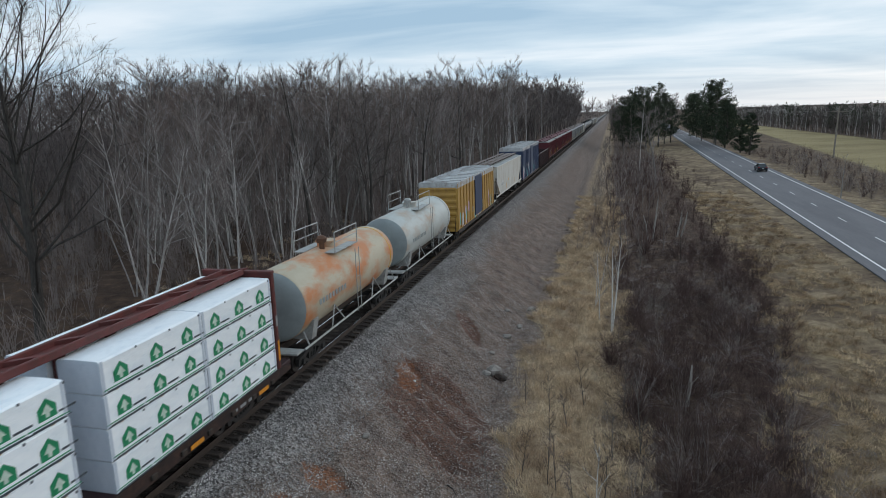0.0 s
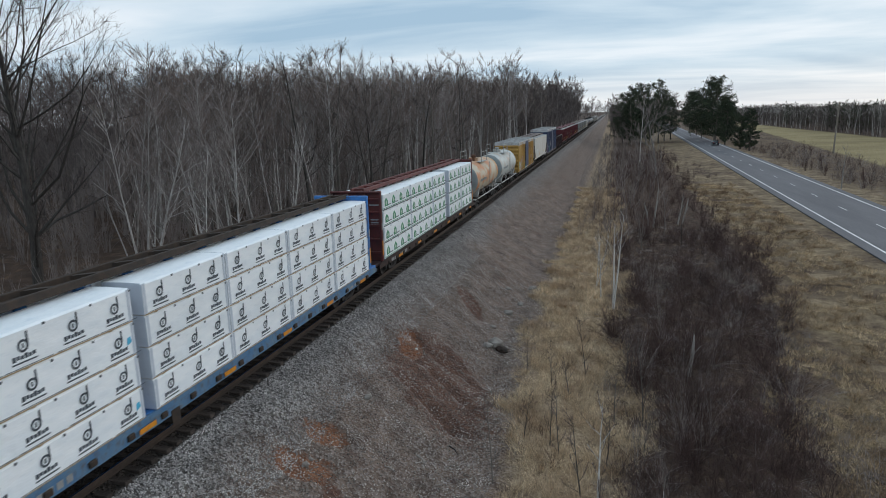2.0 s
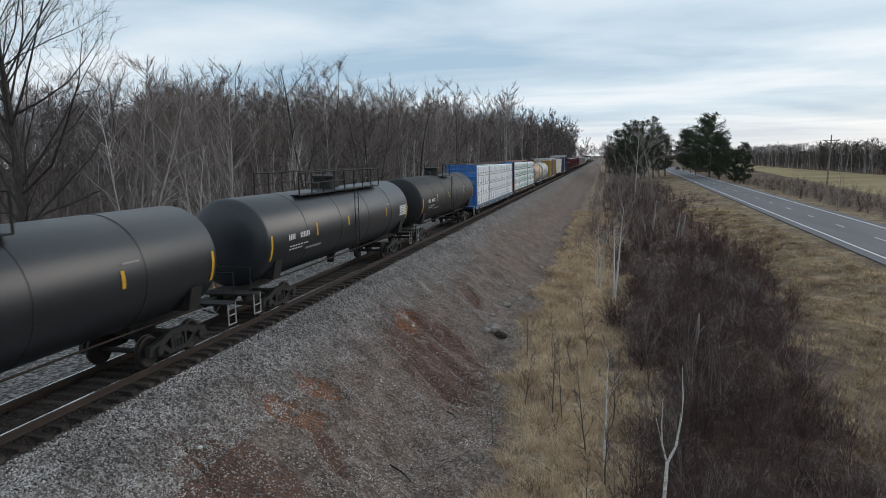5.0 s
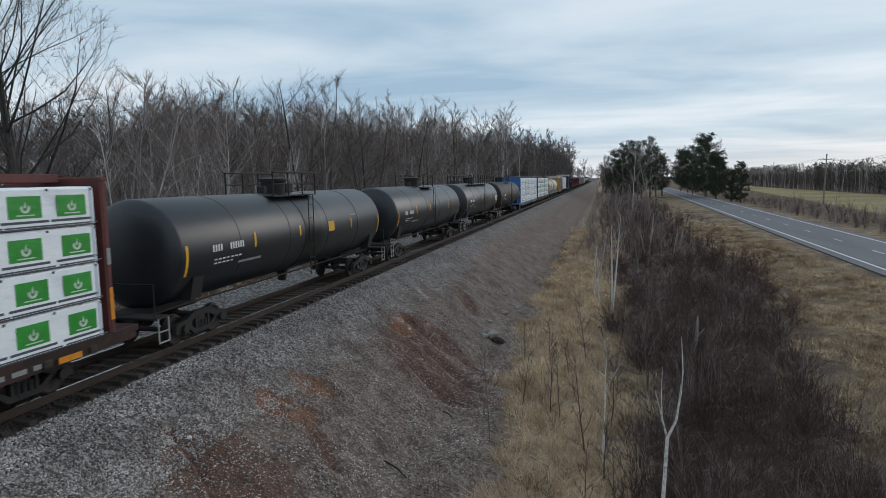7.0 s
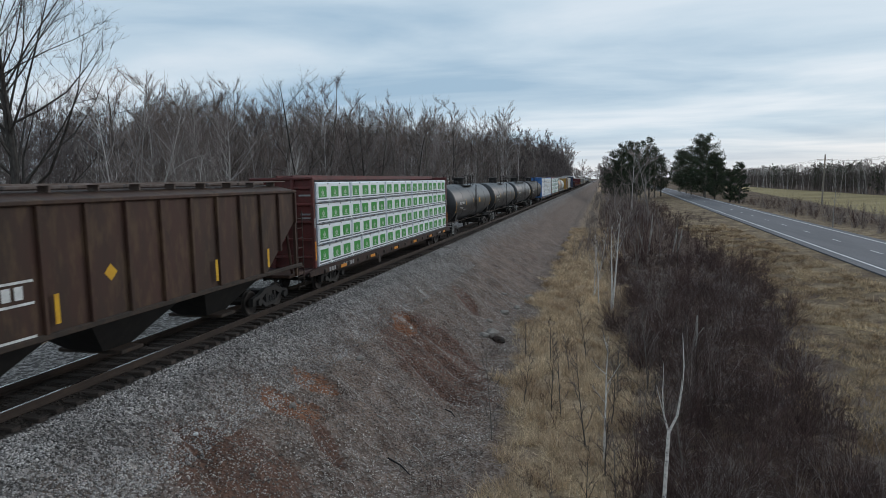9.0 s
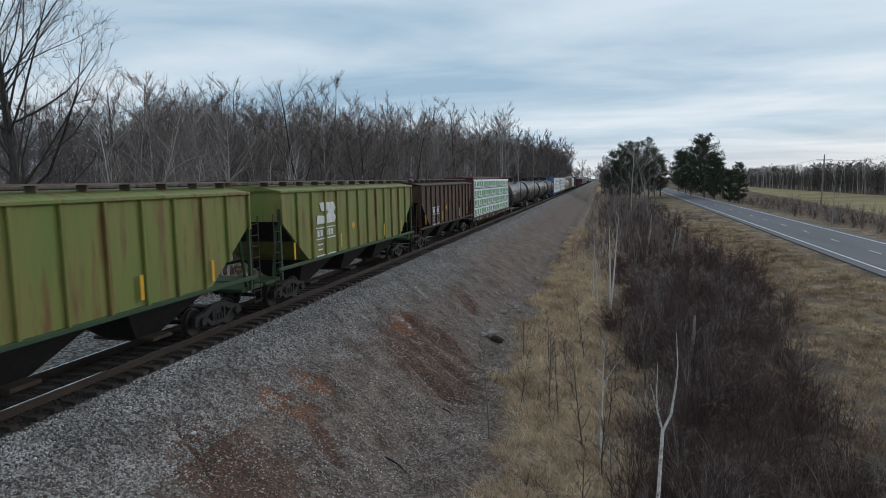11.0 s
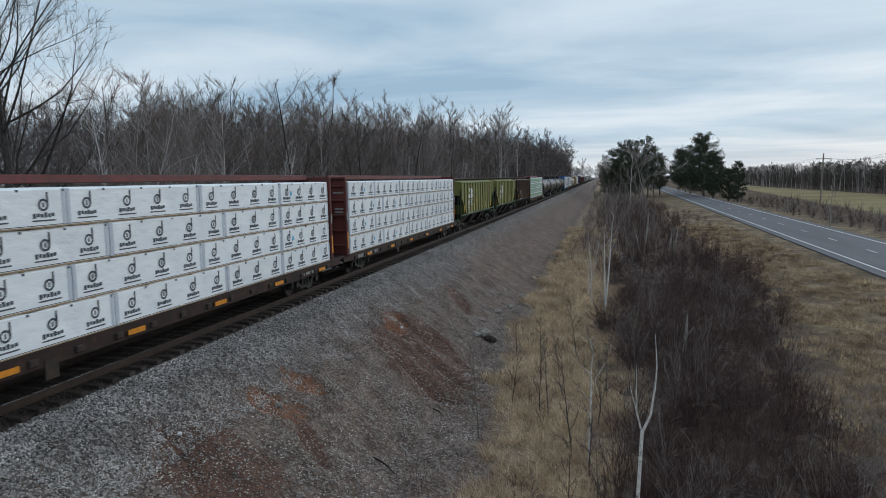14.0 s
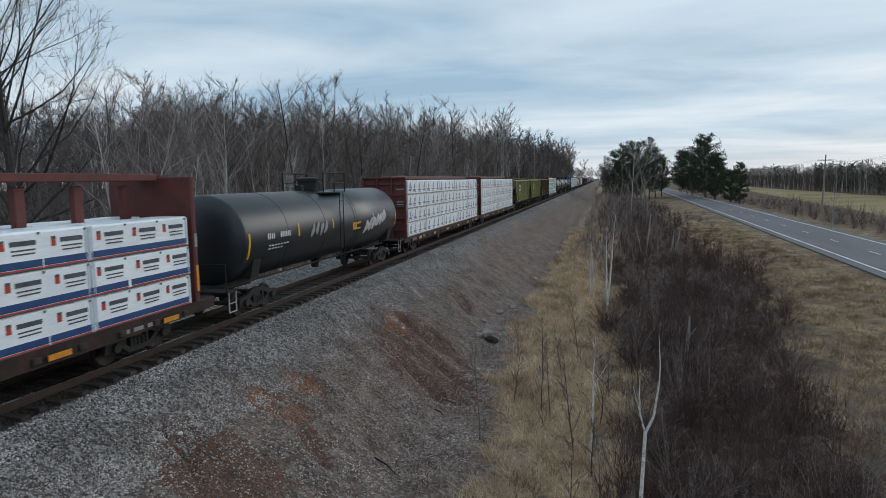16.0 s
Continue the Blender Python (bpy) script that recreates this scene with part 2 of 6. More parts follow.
    "roof_rust": material("roof_rust", (0.20, 0.165, 0.150), 0.8, rgb2=(0.115, 0.080, 0.066), scale=1.3, rgb3=(0.34, 0.33, 0.32), scale3=3, amount3=0.5, low3=0.56),
    "tank_repaint": material("tank_repaint", (0.034, 0.036, 0.040), 0.38, rgb2=(0.022, 0.024, 0.027), scale=0.9, rgb3=(0.055, 0.056, 0.058), scale3=2.5, amount3=0.5, spec=0.5),
    "roof_grey": material("roof_grey", (0.52, 0.53, 0.54), 0.55, rgb2=(0.36, 0.35, 0.34), scale=1.3, rgb3=(0.2, 0.12, 0.08), scale3=3, metal=0.2),
    "box_yellow": material("box_yellow", (0.45, 0.26, 0.055), 0.6, rgb2=(0.36, 0.20, 0.05), scale=1.0, rgb3=(0.22, 0.11, 0.05), scale3=3, amount3=0.5, stretch=(1, 1.5, 0.5)),
    "box_blue": material("box_blue", (0.018, 0.035, 0.085), 0.55, rgb2=(0.025, 0.045, 0.10), scale=1.0),
    "spray_teal": material("spray_teal", (0.10, 0.42, 0.42), 0.6, rgb2=(0.30, 0.55, 0.55), scale=1.5),
    "spray_pink": material("spray_pink", (0.45, 0.20, 0.28), 0.6, rgb2=(0.60, 0.50, 0.52), scale=2.0),
    "spray_white": material("spray_white", (0.60, 0.58, 0.56), 0.6, rgb2=(0.35, 0.34, 0.36), scale=2.5),
    "wood_pole": material("wood_pole", (0.20, 0.17, 0.14), 0.9, rgb2=(0.28, 0.24, 0.20), scale=2, stretch=(5, 5, 1)),
    "car_paint": material("car_paint", (0.012, 0.013, 0.017), 0.25, spec=0.6),
    "glass_dark": material("glass_dark", (0.01, 0.012, 0.014), 0.08, spec=0.7),
    "rubber": material("rubber", (0.015, 0.015, 0.015), 0.9),
    "tail_red": material("tail_red", (0.45, 0.01, 0.01), 0.3),
    "rock": material("rock", (0.30, 0.27, 0.24), 0.95, rgb2=(0.20, 0.17, 0.15), scale=3, bump=0.8, bump_scale=9),
    "dead_wood": material("dead_wood", (0.36, 0.33, 0.30), 0.9, rgb2=(0.24, 0.21, 0.19), scale=3),
}


# bare red earth on the bank: centre, half sizes, turn
PATCHES = ((5.75, 25.2, 2.3, 4.1, 28, 0), (4.0, 26.8, 0.55, 1.3, 20, 1), (3.85, 17.9, 0.7, 0.55, 10, 1), (3.95, 16.0, 0.95, 0.62, 25, 1), (4.4, 12.5, 1.6, 1.5, 10, 0), (5.3, 15.4, 0.35, 0.9, 40, 0), (4.9, 35.5, 0.5, 1.8, 30, 0))


def ground_material():
    """Stone ballast by the rails, then bare reddish earth, dry grass, dark leaf litter under the brush, a mown verge and a field."""
    m = bpy.data.materials.new("ground_cover")
    m.use_nodes = True
    n, l = m.node_tree.nodes, m.node_tree.links
    b = n["Principled BSDF"]
    b.inputs["Roughness"].default_value, b.inputs["Specular IOR Level"].default_value = 0.95, 0.2
    co = n.new("ShaderNodeTexCoord").outputs["Object"]
    sep = n.new("ShaderNodeSeparateXYZ")
    l.new(co, sep.inputs[0])

    def tex(scale, detail=6.0, rough=0.6, stretch=None):
        t = n.new("ShaderNodeTexNoise")
        t.inputs["Scale"].default_value, t.inputs["Detail"].default_value, t.inputs["Roughness"].default_value = scale, detail, rough
        if stretch:
            mp = n.new("ShaderNodeMapping")
            mp.inputs["Scale"].default_value = stretch
            l.new(co, mp.inputs[0])
            l.new(mp.outputs[0], t.inputs["Vector"])
        else:
            l.new(co, t.inputs["Vector"])
        return t.outputs[0]

    def calc(op, a, c):
        k = n.new("ShaderNodeMath")
        k.operation = op
        for i, v in enumerate((a, c)):
            if isinstance(v, (int, float)):
                k.inputs[i].default_value = v
            else:
                l.new(v, k.inputs[i])
        return k.outputs[0]

    def step(src, lo, hi, to=1.0):
        r = n.new("ShaderNodeMapRange")
        r.inputs["From Min"].default_value, r.inputs["From Max"].default_value = lo, hi
        r.inputs["To Max"].default_value = to
        l.new(src, r.inputs["Value"])
        return r.outputs[0]

    def tones(src, stops):
        r = n.new("ShaderNodeValToRGB")
        els = r.color_ramp.elements
        els[0].position, els[0].color = stops[0][0], (*stops[0][1], 1)
        els[1].position, els[1].color = stops[-1][0], (*stops[-1][1], 1)
        for p, c in stops[1:-1]:
            els.new(p).color = (*c, 1)
        l.new(src, r.inputs[0])
        return r.outputs[0]

    def mix(f, a, c):
        k = n.new("ShaderNodeMixRGB")
        if isinstance(f, float):
            k.inputs[0].default_value = f
        else:
            l.new(f, k.inputs[0])
        l.new(a, k.inputs[1])
        l.new(c, k.inputs[2])
        return k.outputs[0]

    wob = calc("MULTIPLY", calc("SUBTRACT", tex(0.35), 0.5), 3.0)
    wob2 = calc("MULTIPLY", calc("SUBTRACT", tex(1.7), 0.5), 1.4)
    x = calc("ADD", calc("ADD", sep.outputs["X"], wob), wob2)
    fine, mid = tex(9.0, 4.0), tex(1.1)
    vor = n.new("ShaderNodeTexVoronoi")
    vor.inputs["Scale"].default_value = 11.0
    l.new(co, vor.inputs["Vector"])
    split = n.new("ShaderNodeSeparateColor")
    l.new(vor.outputs["Color"], split.inputs[0])
    gravel = mix(0.35, tones(split.outputs[0], [(0.12, (0.030, 0.026, 0.024)), (0.5, (0.158, 0.140, 0.129)), (0.9, (0.51, 0.465, 0.44))]),
                 tones(fine, [(0.3, (0.064, 0.055, 0.050)), (0.7, (0.27, 0.243, 0.228))]))
    brown_gravel = mix(0.6, gravel, tones(mid, [(0.3, (0.092, 0.056, 0.040)), (0.5, (0.185, 0.118, 0.086)), (0.7, (0.32, 0.216, 0.162))]))
    red = tones(tex(2.4, 8.0, 0.72, (0.5, 1.7, 1)), [(0.3, (0.052, 0.030, 0.025)), (0.45, (0.112, 0.058, 0.043)), (0.56, (0.165, 0.082, 0.055)), (0.64, (0.120, 0.074, 0.057)), (0.76, (0.22, 0.105, 0.062))])
    clay = tones(tex(2.8, 8.0, 0.72, (0.6, 1.6, 1)), [(0.3, (0.10, 0.046, 0.028)), (0.45, (0.22, 0.092, 0.049)), (0.6, (0.31, 0.130, 0.066)), (0.76, (0.19, 0.098, 0.062))])
    earth = mix(step(tex(0.5, 6.0, 0.65), 0.56, 0.74, 0.5), brown_gravel, red)
    grass = tones(tex(3.5, 6.0, 0.7), [(0.28, (0.13, 0.085, 0.058)), (0.5, (0.34, 0.24, 0.155)), (0.72, (0.56, 0.42, 0.28))])
    litter = tones(tex(1.6), [(0.3, (0.050, 0.031, 0.024)), (0.55, (0.10, 0.064, 0.047)), (0.75, (0.20, 0.135, 0.085))])
    verge = tones(tex(0.7, 9.0, 0.75), [(0.34, (0.09, 0.058, 0.040)), (0.5, (0.235, 0.168, 0.104)), (0.68, (0.44, 0.335, 0.21))])
    verge = mix(step(tex(0.16, 9.0, 0.7), 0.47, 0.60, 0.8), verge, litter)
    woods = tones(tex(0.8, 7.0, 0.7), [(0.3, (0.040, 0.025, 0.019)), (0.55, (0.090, 0.056, 0.040)), (0.75, (0.20, 0.125, 0.072))])
    field = tones(tex(0.05, 6.0, 0.6), [(0.35, (0.25, 0.19, 0.095)), (0.65, (0.36, 0.285, 0.145))])
    col = mix(step(x, -10.0, -8.2), woods, gravel)
    # oil-stained bed, its colour deepened further for the shadow below the train
    oily_shaded = tones(fine, [(0.3, (0.016, 0.013, 0.011)), (0.7, (0.05, 0.041, 0.035))])
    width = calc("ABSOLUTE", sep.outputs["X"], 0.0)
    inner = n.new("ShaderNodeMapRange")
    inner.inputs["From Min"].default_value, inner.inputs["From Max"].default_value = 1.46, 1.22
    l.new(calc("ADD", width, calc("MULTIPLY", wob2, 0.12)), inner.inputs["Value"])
    col = mix(inner.outputs[0], col, oily_shaded)
    col = mix(step(x, 2.2, 3.8), col, earth)
    for px, py, rx, ry, turn, tone in PATCHES:
        mp = n.new("ShaderNodeMapping")
        mp.vector_type = "TEXTURE"
        mp.inputs["Location"].default_value, mp.inputs["Rotation"].default_value, mp.inputs["Scale"].default_value = (px, py, 0), (0, 0, radians(turn)), (rx, ry, 1000)
        l.new(co, mp.inputs[0])
        ln = n.new("ShaderNodeVectorMath")
        ln.operation = "LENGTH"
        l.new(mp.outputs[0], ln.inputs[0])
        edge = calc("ADD", ln.outputs["Value"], calc("MULTIPLY", calc("SUBTRACT", tex(1.3, 9.0, 0.75, (0.8, 1.6, 1)), 0.5), 1.5))
        edge = calc("ADD", edge, calc("MULTIPLY", calc("SUBTRACT", fine, 0.5), 0.8))
        inv = n.new("ShaderNodeMapRange")
        inv.inputs["From Min"].default_value, inv.inputs["From Max"].default_value = 1.1, 0.8
        inv.inputs["To Max"].default_value = 0.85
        l.new(edge, inv.inputs["Value"])
        col = mix(inv.outputs[0], col, clay if tone else red)
    col = mix(step(calc("ADD", x, step(sep.outputs["Y"], 30.0, 16.0, -1.4)), 8.2, 9.4), col, grass)
    col = mix(step(x, 12.2, 13.8), col, litter)
    col = mix(step(calc("SUBTRACT", x, step(sep.outputs["Y"], 20.0, 52.0, 3.5)), 19.5, 22.0), col, verge)
    col = mix(step(x, 46.0, 50.0), col, mix(0.6, verge, litter))
    rowx = calc("ADD", calc("SUBTRACT", sep.outputs["X"], calc("MULTIPLY", sep.outputs["Y"], 0.09)), wob)
    col = mix(step(rowx, 49.3, 50.5), col, field)
    col = mix(step(x, 101.0, 104.0), col, litter)
    l.new(col, b.inputs["Base Color"])
    bp = n.new("ShaderNodeBump")
    bp.inputs["Strength"].default_value, bp.inputs["Distance"].default_value = 1.0, 0.09
    l.new(calc("ADD", calc("MULTIPLY", vor.outputs["Distance"], 0.8), fine), bp.inputs["Height"])
    l.new(bp.outputs[0], b.inputs["Normal"])
    return m


M["ground"] = ground_material()


# ---- building blocks ----
class Geo:
    """Collects faces for one mesh."""

    def __init__(self):
        self.v, self.f, self.n = [], [], 0

    def add(self, verts, faces):
        self.v.extend(tuple(map(float, p)) for p in verts)
        self.f.extend(tuple(i + self.n for i in f) for f in faces)
        self.n += len(verts)
        return self

    def box(self, x, y, z, sx, sy, sz, c=0.0, m=None):
        """A box by its centre and size, its edges cut back by c."""
        hx, hy, hz = sx / 2, sy / 2, sz / 2
        if c <= 0:
            vs = [(a * hx, b_ * hy, d * hz) for a in (-1, 1) for b_ in (-1, 1) for d in (-1, 1)]
            fs = [(0, 1, 3, 2), (4, 6, 7, 5), (0, 4, 5, 1), (2, 3, 7, 6), (0, 2, 6, 4), (1, 5, 7, 3)]
        else:
            c = min(c, hx * 0.9, hy * 0.9, hz * 0.9)
            bm = bmesh.new()
            bmesh.ops.create_cube(bm, size=1.0)
            for q in bm.verts:
                q.co = Vector((q.co.x * sx, q.co.y * sy, q.co.z * sz))
            bmesh.ops.bevel(bm, geom=bm.edges[:], offset=c, segments=1, affect="EDGES")
            bm.verts.index_update()
            vs, fs = [q.co.copy() for q in bm.verts], [[q.index for q in f.verts] for f in bm.faces]
            bm.free()
        out = []
        for p in vs:
            p = Vector(p)
            if m is not None:
                p = m @ p
            out.append((p.x + x, p.y + y, p.z + z))
        return self.add(out, fs)

    def tube(self, p0, p1, r0, r1=None, n=6, caps=True):
        p0, p1 = Vector(p0), Vector(p1)
        r1 = r0 if r1 is None else r1
        d = (p1 - p0).normalized()
        a = d.orthogonal().normalized()
        b_ = d.cross(a)
        vs = []
        for p, r in ((p0, r0), (p1, r1)):
            for i in range(n):
                t = 2 * math.pi * i / n
                vs.append(p + (a * math.cos(t) + b_ * math.sin(t)) * r)
        fs = [(i, (i + 1) % n, n + (i + 1) % n, n + i) for i in range(n)]
        if caps:
            fs += [tuple(range(n - 1, -1, -1)), tuple(range(n, 2 * n))]
        return self.add(vs, fs)

    def pipe(self, pts, r, n=6):
        for a, b_ in zip(pts, pts[1:]):
            self.tube(a, b_, r, r, n)
        return self

    def lathe(self, prof, n=32, axis="y", x=0.0, y=0.0, z=0.0):
        """Turns (along, radius) pairs round an axis."""
        vs, fs = [], []
        for s, r in prof:
            for i in range(n):
                t = 2 * math.pi * i / n
                c, d = math.cos(t) * r, math.sin(t) * r
                vs.append((x + c, y + s, z + d) if axis == "y" else (x + c, y + d, z + s) if axis == "z" else (x + s, y + c, z + d))
        for k in range(len(prof) - 1):
            for i in range(n):
                j = (i + 1) % n
                fs.append((k * n + i, k * n + j, (k + 1) * n + j, (k + 1) * n + i))
        fs += [tuple(range(n)), tuple(range((len(prof) - 1) * n, len(prof) * n))[::-1]]
        return self.add(vs, fs)

    def prism(self, outline, lo, hi, axis="x"):
        """Pushes a flat outline along an axis from lo to hi. Outline pairs: (y, z) for x, (x, z) for y, (x, y) for z."""
        k = len(outline)
        put = {"x": lambda a, b_, s: (s, a, b_), "y": lambda a, b_, s: (a, s, b_), "z": lambda a, b_, s: (a, b_, s)}[axis]
        vs = [put(a, b_, lo) for a, b_ in outline] + [put(a, b_, hi) for a, b_ in outline]
        fs = [(i, (i + 1) % k, k + (i + 1) % k, k + i) for i in range(k)] + [tuple(range(k))[::-1], tuple(range(k, 2 * k))]
        return self.add(vs, fs)


def mesh_of(name, geo, mat, smooth=False):
    me = bpy.data.meshes.new(name)
    me.from_pydata(geo.v, [], geo.f)
    if smooth:
        bm = bmesh.new()
        bm.from_mesh(me)
        bmesh.ops.recalc_face_normals(bm, faces=bm.faces[:])
        for e_ in bm.edges:
            e_.smooth = len(e_.link_faces) == 2 and e_.calc_face_angle(0) < radians(38)
        for f in bm.faces:
            f.smooth = True
        bm.to_mesh(me)
        bm.free()
    elif len(geo.f) < 20000:
        bm = bmesh.new()
        bm.from_mesh(me)
        bmesh.ops.recalc_face_normals(bm, faces=bm.faces[:])
        bm.to_mesh(me)
        bm.free()
    me.materials.append(M[mat])
    return me


def part(name, geo, mat, parent=None, label="", smooth=False):
    ob = new(name, mesh_of(name, geo, mat, smooth))
    if parent is not None:
        ob.parent = parent
    if label:
        tagged(ob, label)
    return ob


def array_mesh(name, verts, faces, mat, tri=True):
    """A mesh straight from arrays of corners and of equal faces."""
    me = bpy.data.meshes.new(name)
    k = faces.shape[1]
    me.vertices.add(len(verts))
    me.vertices.foreach_set("co", np.ascontiguousarray(verts, dtype=np.float32).ravel())
    me.loops.add(faces.size)
    me.loops.foreach_set("vertex_index", np.ascontiguousarray(faces, dtype=np.int32).ravel())
    me.polygons.add(len(faces))
    me.polygons.foreach_set("loop_start", np.arange(0, faces.size, k, dtype=np.int32))
    me.update(calc_edges=True)
    me.materials.append(M[mat])
    return me


# ---- ground, track and road ----
def road_x(y):
    return 32.0 + 0.028 * y


def lumps(x, y, s):
    return (np.sin(x * 1.7 * s + 1.3 * np.sin(y * 0.9 * s)) + np.sin(y * 1.3 * s + 1.7 * np.sin(x * 1.1 * s + 2.0)) + 0.6 * np.sin((x + y) * 2.9 * s + 0.7)) / 2.6


def land(x, y):
    """The height of the ground: the railway's bank, the hollow beside it, the road's low bank."""
    x, y = np.asarray(x, float), np.asarray(y, float)
    right = np.interp(x, [-12.0, -8.0, -5.2, -2.2, -1.5, -1.02, -0.9, 0.9, 1.02, 1.5, 2.2, 3.5, 4.4, 7.3, 9, 14, 24, 30.5], [-3.1, -1.9, -0.62, -0.50, -0.33, -0.25, -0.205, -0.205, -0.25, -0.33, -0.52, -1.50, -1.9, -3.52, -3.62, -3.65, -3.6, -3.4])
    rough = np.clip((np.abs(x) - 3.2) / 3, 0, 1)
    z = right + rough * (0.10 * lumps(x, y, 1.1) + 0.05 * lumps(x, y, 3.7)) + np.clip((np.abs(x) - 3.6) / 1.5, 0, 1) * np.clip((7.6 - np.abs(x)) / 1.5, 0, 1) * 0.16 * lumps(x * 0.5, y, 1.9)
    z = z + np.clip((-x - 9) / 12, 0, 1) * 0.35 * lumps(x, y, 0.22)
    for px, py, rx, ry, turn, tone in PATCHES:
        c, s = math.cos(radians(turn)), math.sin(radians(turn))
        u, w = ((x - px) * c + (y - py) * s) / rx, (-(x - px) * s + (y - py) * c) / ry
        q = u * u + w * w + 0.35 * lumps(x, y, 2.3)
        inside = np.clip((1.1 - q) / 0.3, 0, 1)
        w = 0.42 * x + 0.91 * y
        rills = np.abs(np.sin(w * 1.75 + 0.6 * lumps(x, y, 0.9))) ** 0.4 if rx > 1.2 else 0.0
        z = z - inside * (0.24 if rx > 1.2 else 0.14) + inside * 0.30 * rills
    d = np.abs(x - road_x(y) - 3.65)
    flat = np.clip((8.5 - d) / 3.0, 0, 1)
    z = z * (1 - flat) + flat * (-3.24)
    return z


xs = np.concatenate([np.array([-2500, -1200, -600, -300, -160]), np.arange(-100, -30, 6), np.arange(-30, -10, 1.5), np.arange(-10, -1, 0.5), np.array([-1.0, -0.9, -0.4, 0.0, 0.4, 0.9, 1.02, 1.25]),
                     np.arange(1.5, 9, 0.16), np.arange(9, 15, 0.3), np.arange(15, 50, 0.75), np.arange(50, 110, 6), np.array([130, 180, 300, 600, 1200, 2500])])
ys = np.concatenate([np.array([-2500, -900, -300, -120, -60]), np.arange(-40, 6, 2.0), np.arange(6, 34, 0.18), np.arange(34, 45, 0.35), np.arange(45, 110, 0.75), np.arange(110, 300, 4), np.arange(300, 700, 20), np.array([800, 1000, 1400, 2000, 3000, 4500])])
gx, gy = np.meshgrid(xs, ys)
gv = np.stack([gx.ravel(), gy.ravel(), land(gx, gy).ravel()], 1)
nx = len(xs)
ii = (np.arange(len(ys) - 1)[:, None] * nx + np.arange(nx - 1)[None, :]).ravel()
ground_me = array_mesh("ground", gv, np.stack([ii, ii + 1, ii + nx + 1, ii + nx], 1), "ground")
ground_me.polygons.foreach_set("use_smooth", np.ones(len(ground_me.polygons), dtype=bool))
ground = tagged(new("ground", ground_me), "stony railway bank, dry grass, leaf litter and tan field", "ground", kind="structure")


def build_track():
    track = tagged(new("railway_track"), "single railway track on dark wooden sleepers in grey ballast", "railway track", kind="structure")
    for s in (-1, 1):
        x = s * 0.755
        head = [(x - 0.036, -0.035), (x - 0.03, -0.004), (x - 0.015, 0.0), (x + 0.015, 0.0), (x + 0.03, -0.004), (x + 0.036, -0.035), (x + 0.009, -0.05),
                (x + 0.009, -0.14), (x + 0.07, -0.165), (x + 0.07, -0.175), (x - 0.07, -0.175), (x - 0.07, -0.165), (x - 0.009, -0.14), (x - 0.009, -0.05)]
        rail = part("rail", Geo().prism(head, -160, 1500, "y"), "rail", track)
        part("running_surface", Geo().box(x, 670, 0.002, 0.058, 1660, 0.004), "rail_top", rail)
    tie_geo = Geo().box(0, 0, 0, 2.6, 0.23, 0.18, 0.018)
    me = mesh_of("sleeper", tie_geo, "tie")
    r = random.Random(3)
    for k in range(290):
        ob = new("sleeper", me)
        ob.parent = track
        ob.matrix_basis = pose(r.uniform(-0.05, 0.05), 2 + k * 0.53 + r.uniform(-0.03, 0.03), -0.275 + r.uniform(-0.02, 0.01), 0, r.uniform(-0.6, 0.6), r.uniform(-1.6, 1.6))
    far = Geo()
    for k in list(range(-60, 0)) + list(range(290, 900)):
        far.box(0, 2 + k * 0.53, -0.275, 2.6, 0.23, 0.18)
    tagged(part("distant_sleepers", far, "tie", track), kind="stuff")


build_track()


def build_road():
    y = np.concatenate([np.arange(-200, 400, 10), np.arange(400, 1500, 100)])
    road = tagged(new("road"), "two-lane asphalt highway with white edge lines and dashes", "road", kind="structure")

    def strip(a, b_, z, seg):
        g = Geo()
        vs = []
        for q in seg:
            x = road_x(q)
            vs += [(x + a, q, z), (x + b_, q, z), (x + b_, q, z - 0.25 if z < -3.1 and b_ - a > 2 else z - 0.002), (x + a, q, z - 0.25 if b_ - a > 2 else z - 0.002)]
        fs = []
        for k in range(len(seg) - 1):
            o = 4 * k
            fs += [(o + j, o + (j + 1) % 4, o + 4 + (j + 1) % 4, o + 4 + j) for j in range(4)]
        fs += [(0, 1, 2, 3), tuple(4 * (len(seg) - 1) + j for j in (3, 2, 1, 0))]
        return g.add(vs, fs)

    part("carriageway", strip(-1.1, 8.4, -3.13, y), "asphalt", road)
    part("edge_line", strip(-0.1, 0.1, -3.125, y), "road_white", road)
    part("edge_line", strip(7.2, 7.4, -3.125, y), "road_white", road)
    for k in range(60):
        q = -30 + 12.2 * k
        part("lane_dash", strip(3.59, 3.71, -3.125, np.array([q, q + 3.05])), "road_white", road)


build_road()


# ---- trees ----
def branchings(r, height, trunk_r, limbs=16, subs=5, twigs=3, start=0.3, lean=0.03, rise=0.9, reach=0.32, forks=1, twig_len=0.9, crook=0.10):
    """A bare tree as tapering pieces: from, to, radius, radius, order."""
    segs = []

    def run(p, d, length, r0, r1, k, order, bend, up):
        out = []
        for i in range(k):
            d = (d + np.array([r.gauss(0, bend), r.gauss(0, bend), r.gauss(0, bend) + up]))
            d = d / np.linalg.norm(d)
            q = p + d * (length / k)
            a, b_ = r0 + (r1 - r0) * i / k, r0 + (r1 - r0) * (i + 1) / k
            segs.append((p, q, a, b_, order))
            out.append((q, d, b_))
            p = q
        return out

    for s in range(forks):
        lean_d = np.array([r.gauss(0, lean + 0.07 * (forks > 1)), r.gauss(0, lean + 0.07 * (forks > 1)), 1.0])
        h = height * (1.0 if s == 0 else r.uniform(0.75, 0.97))
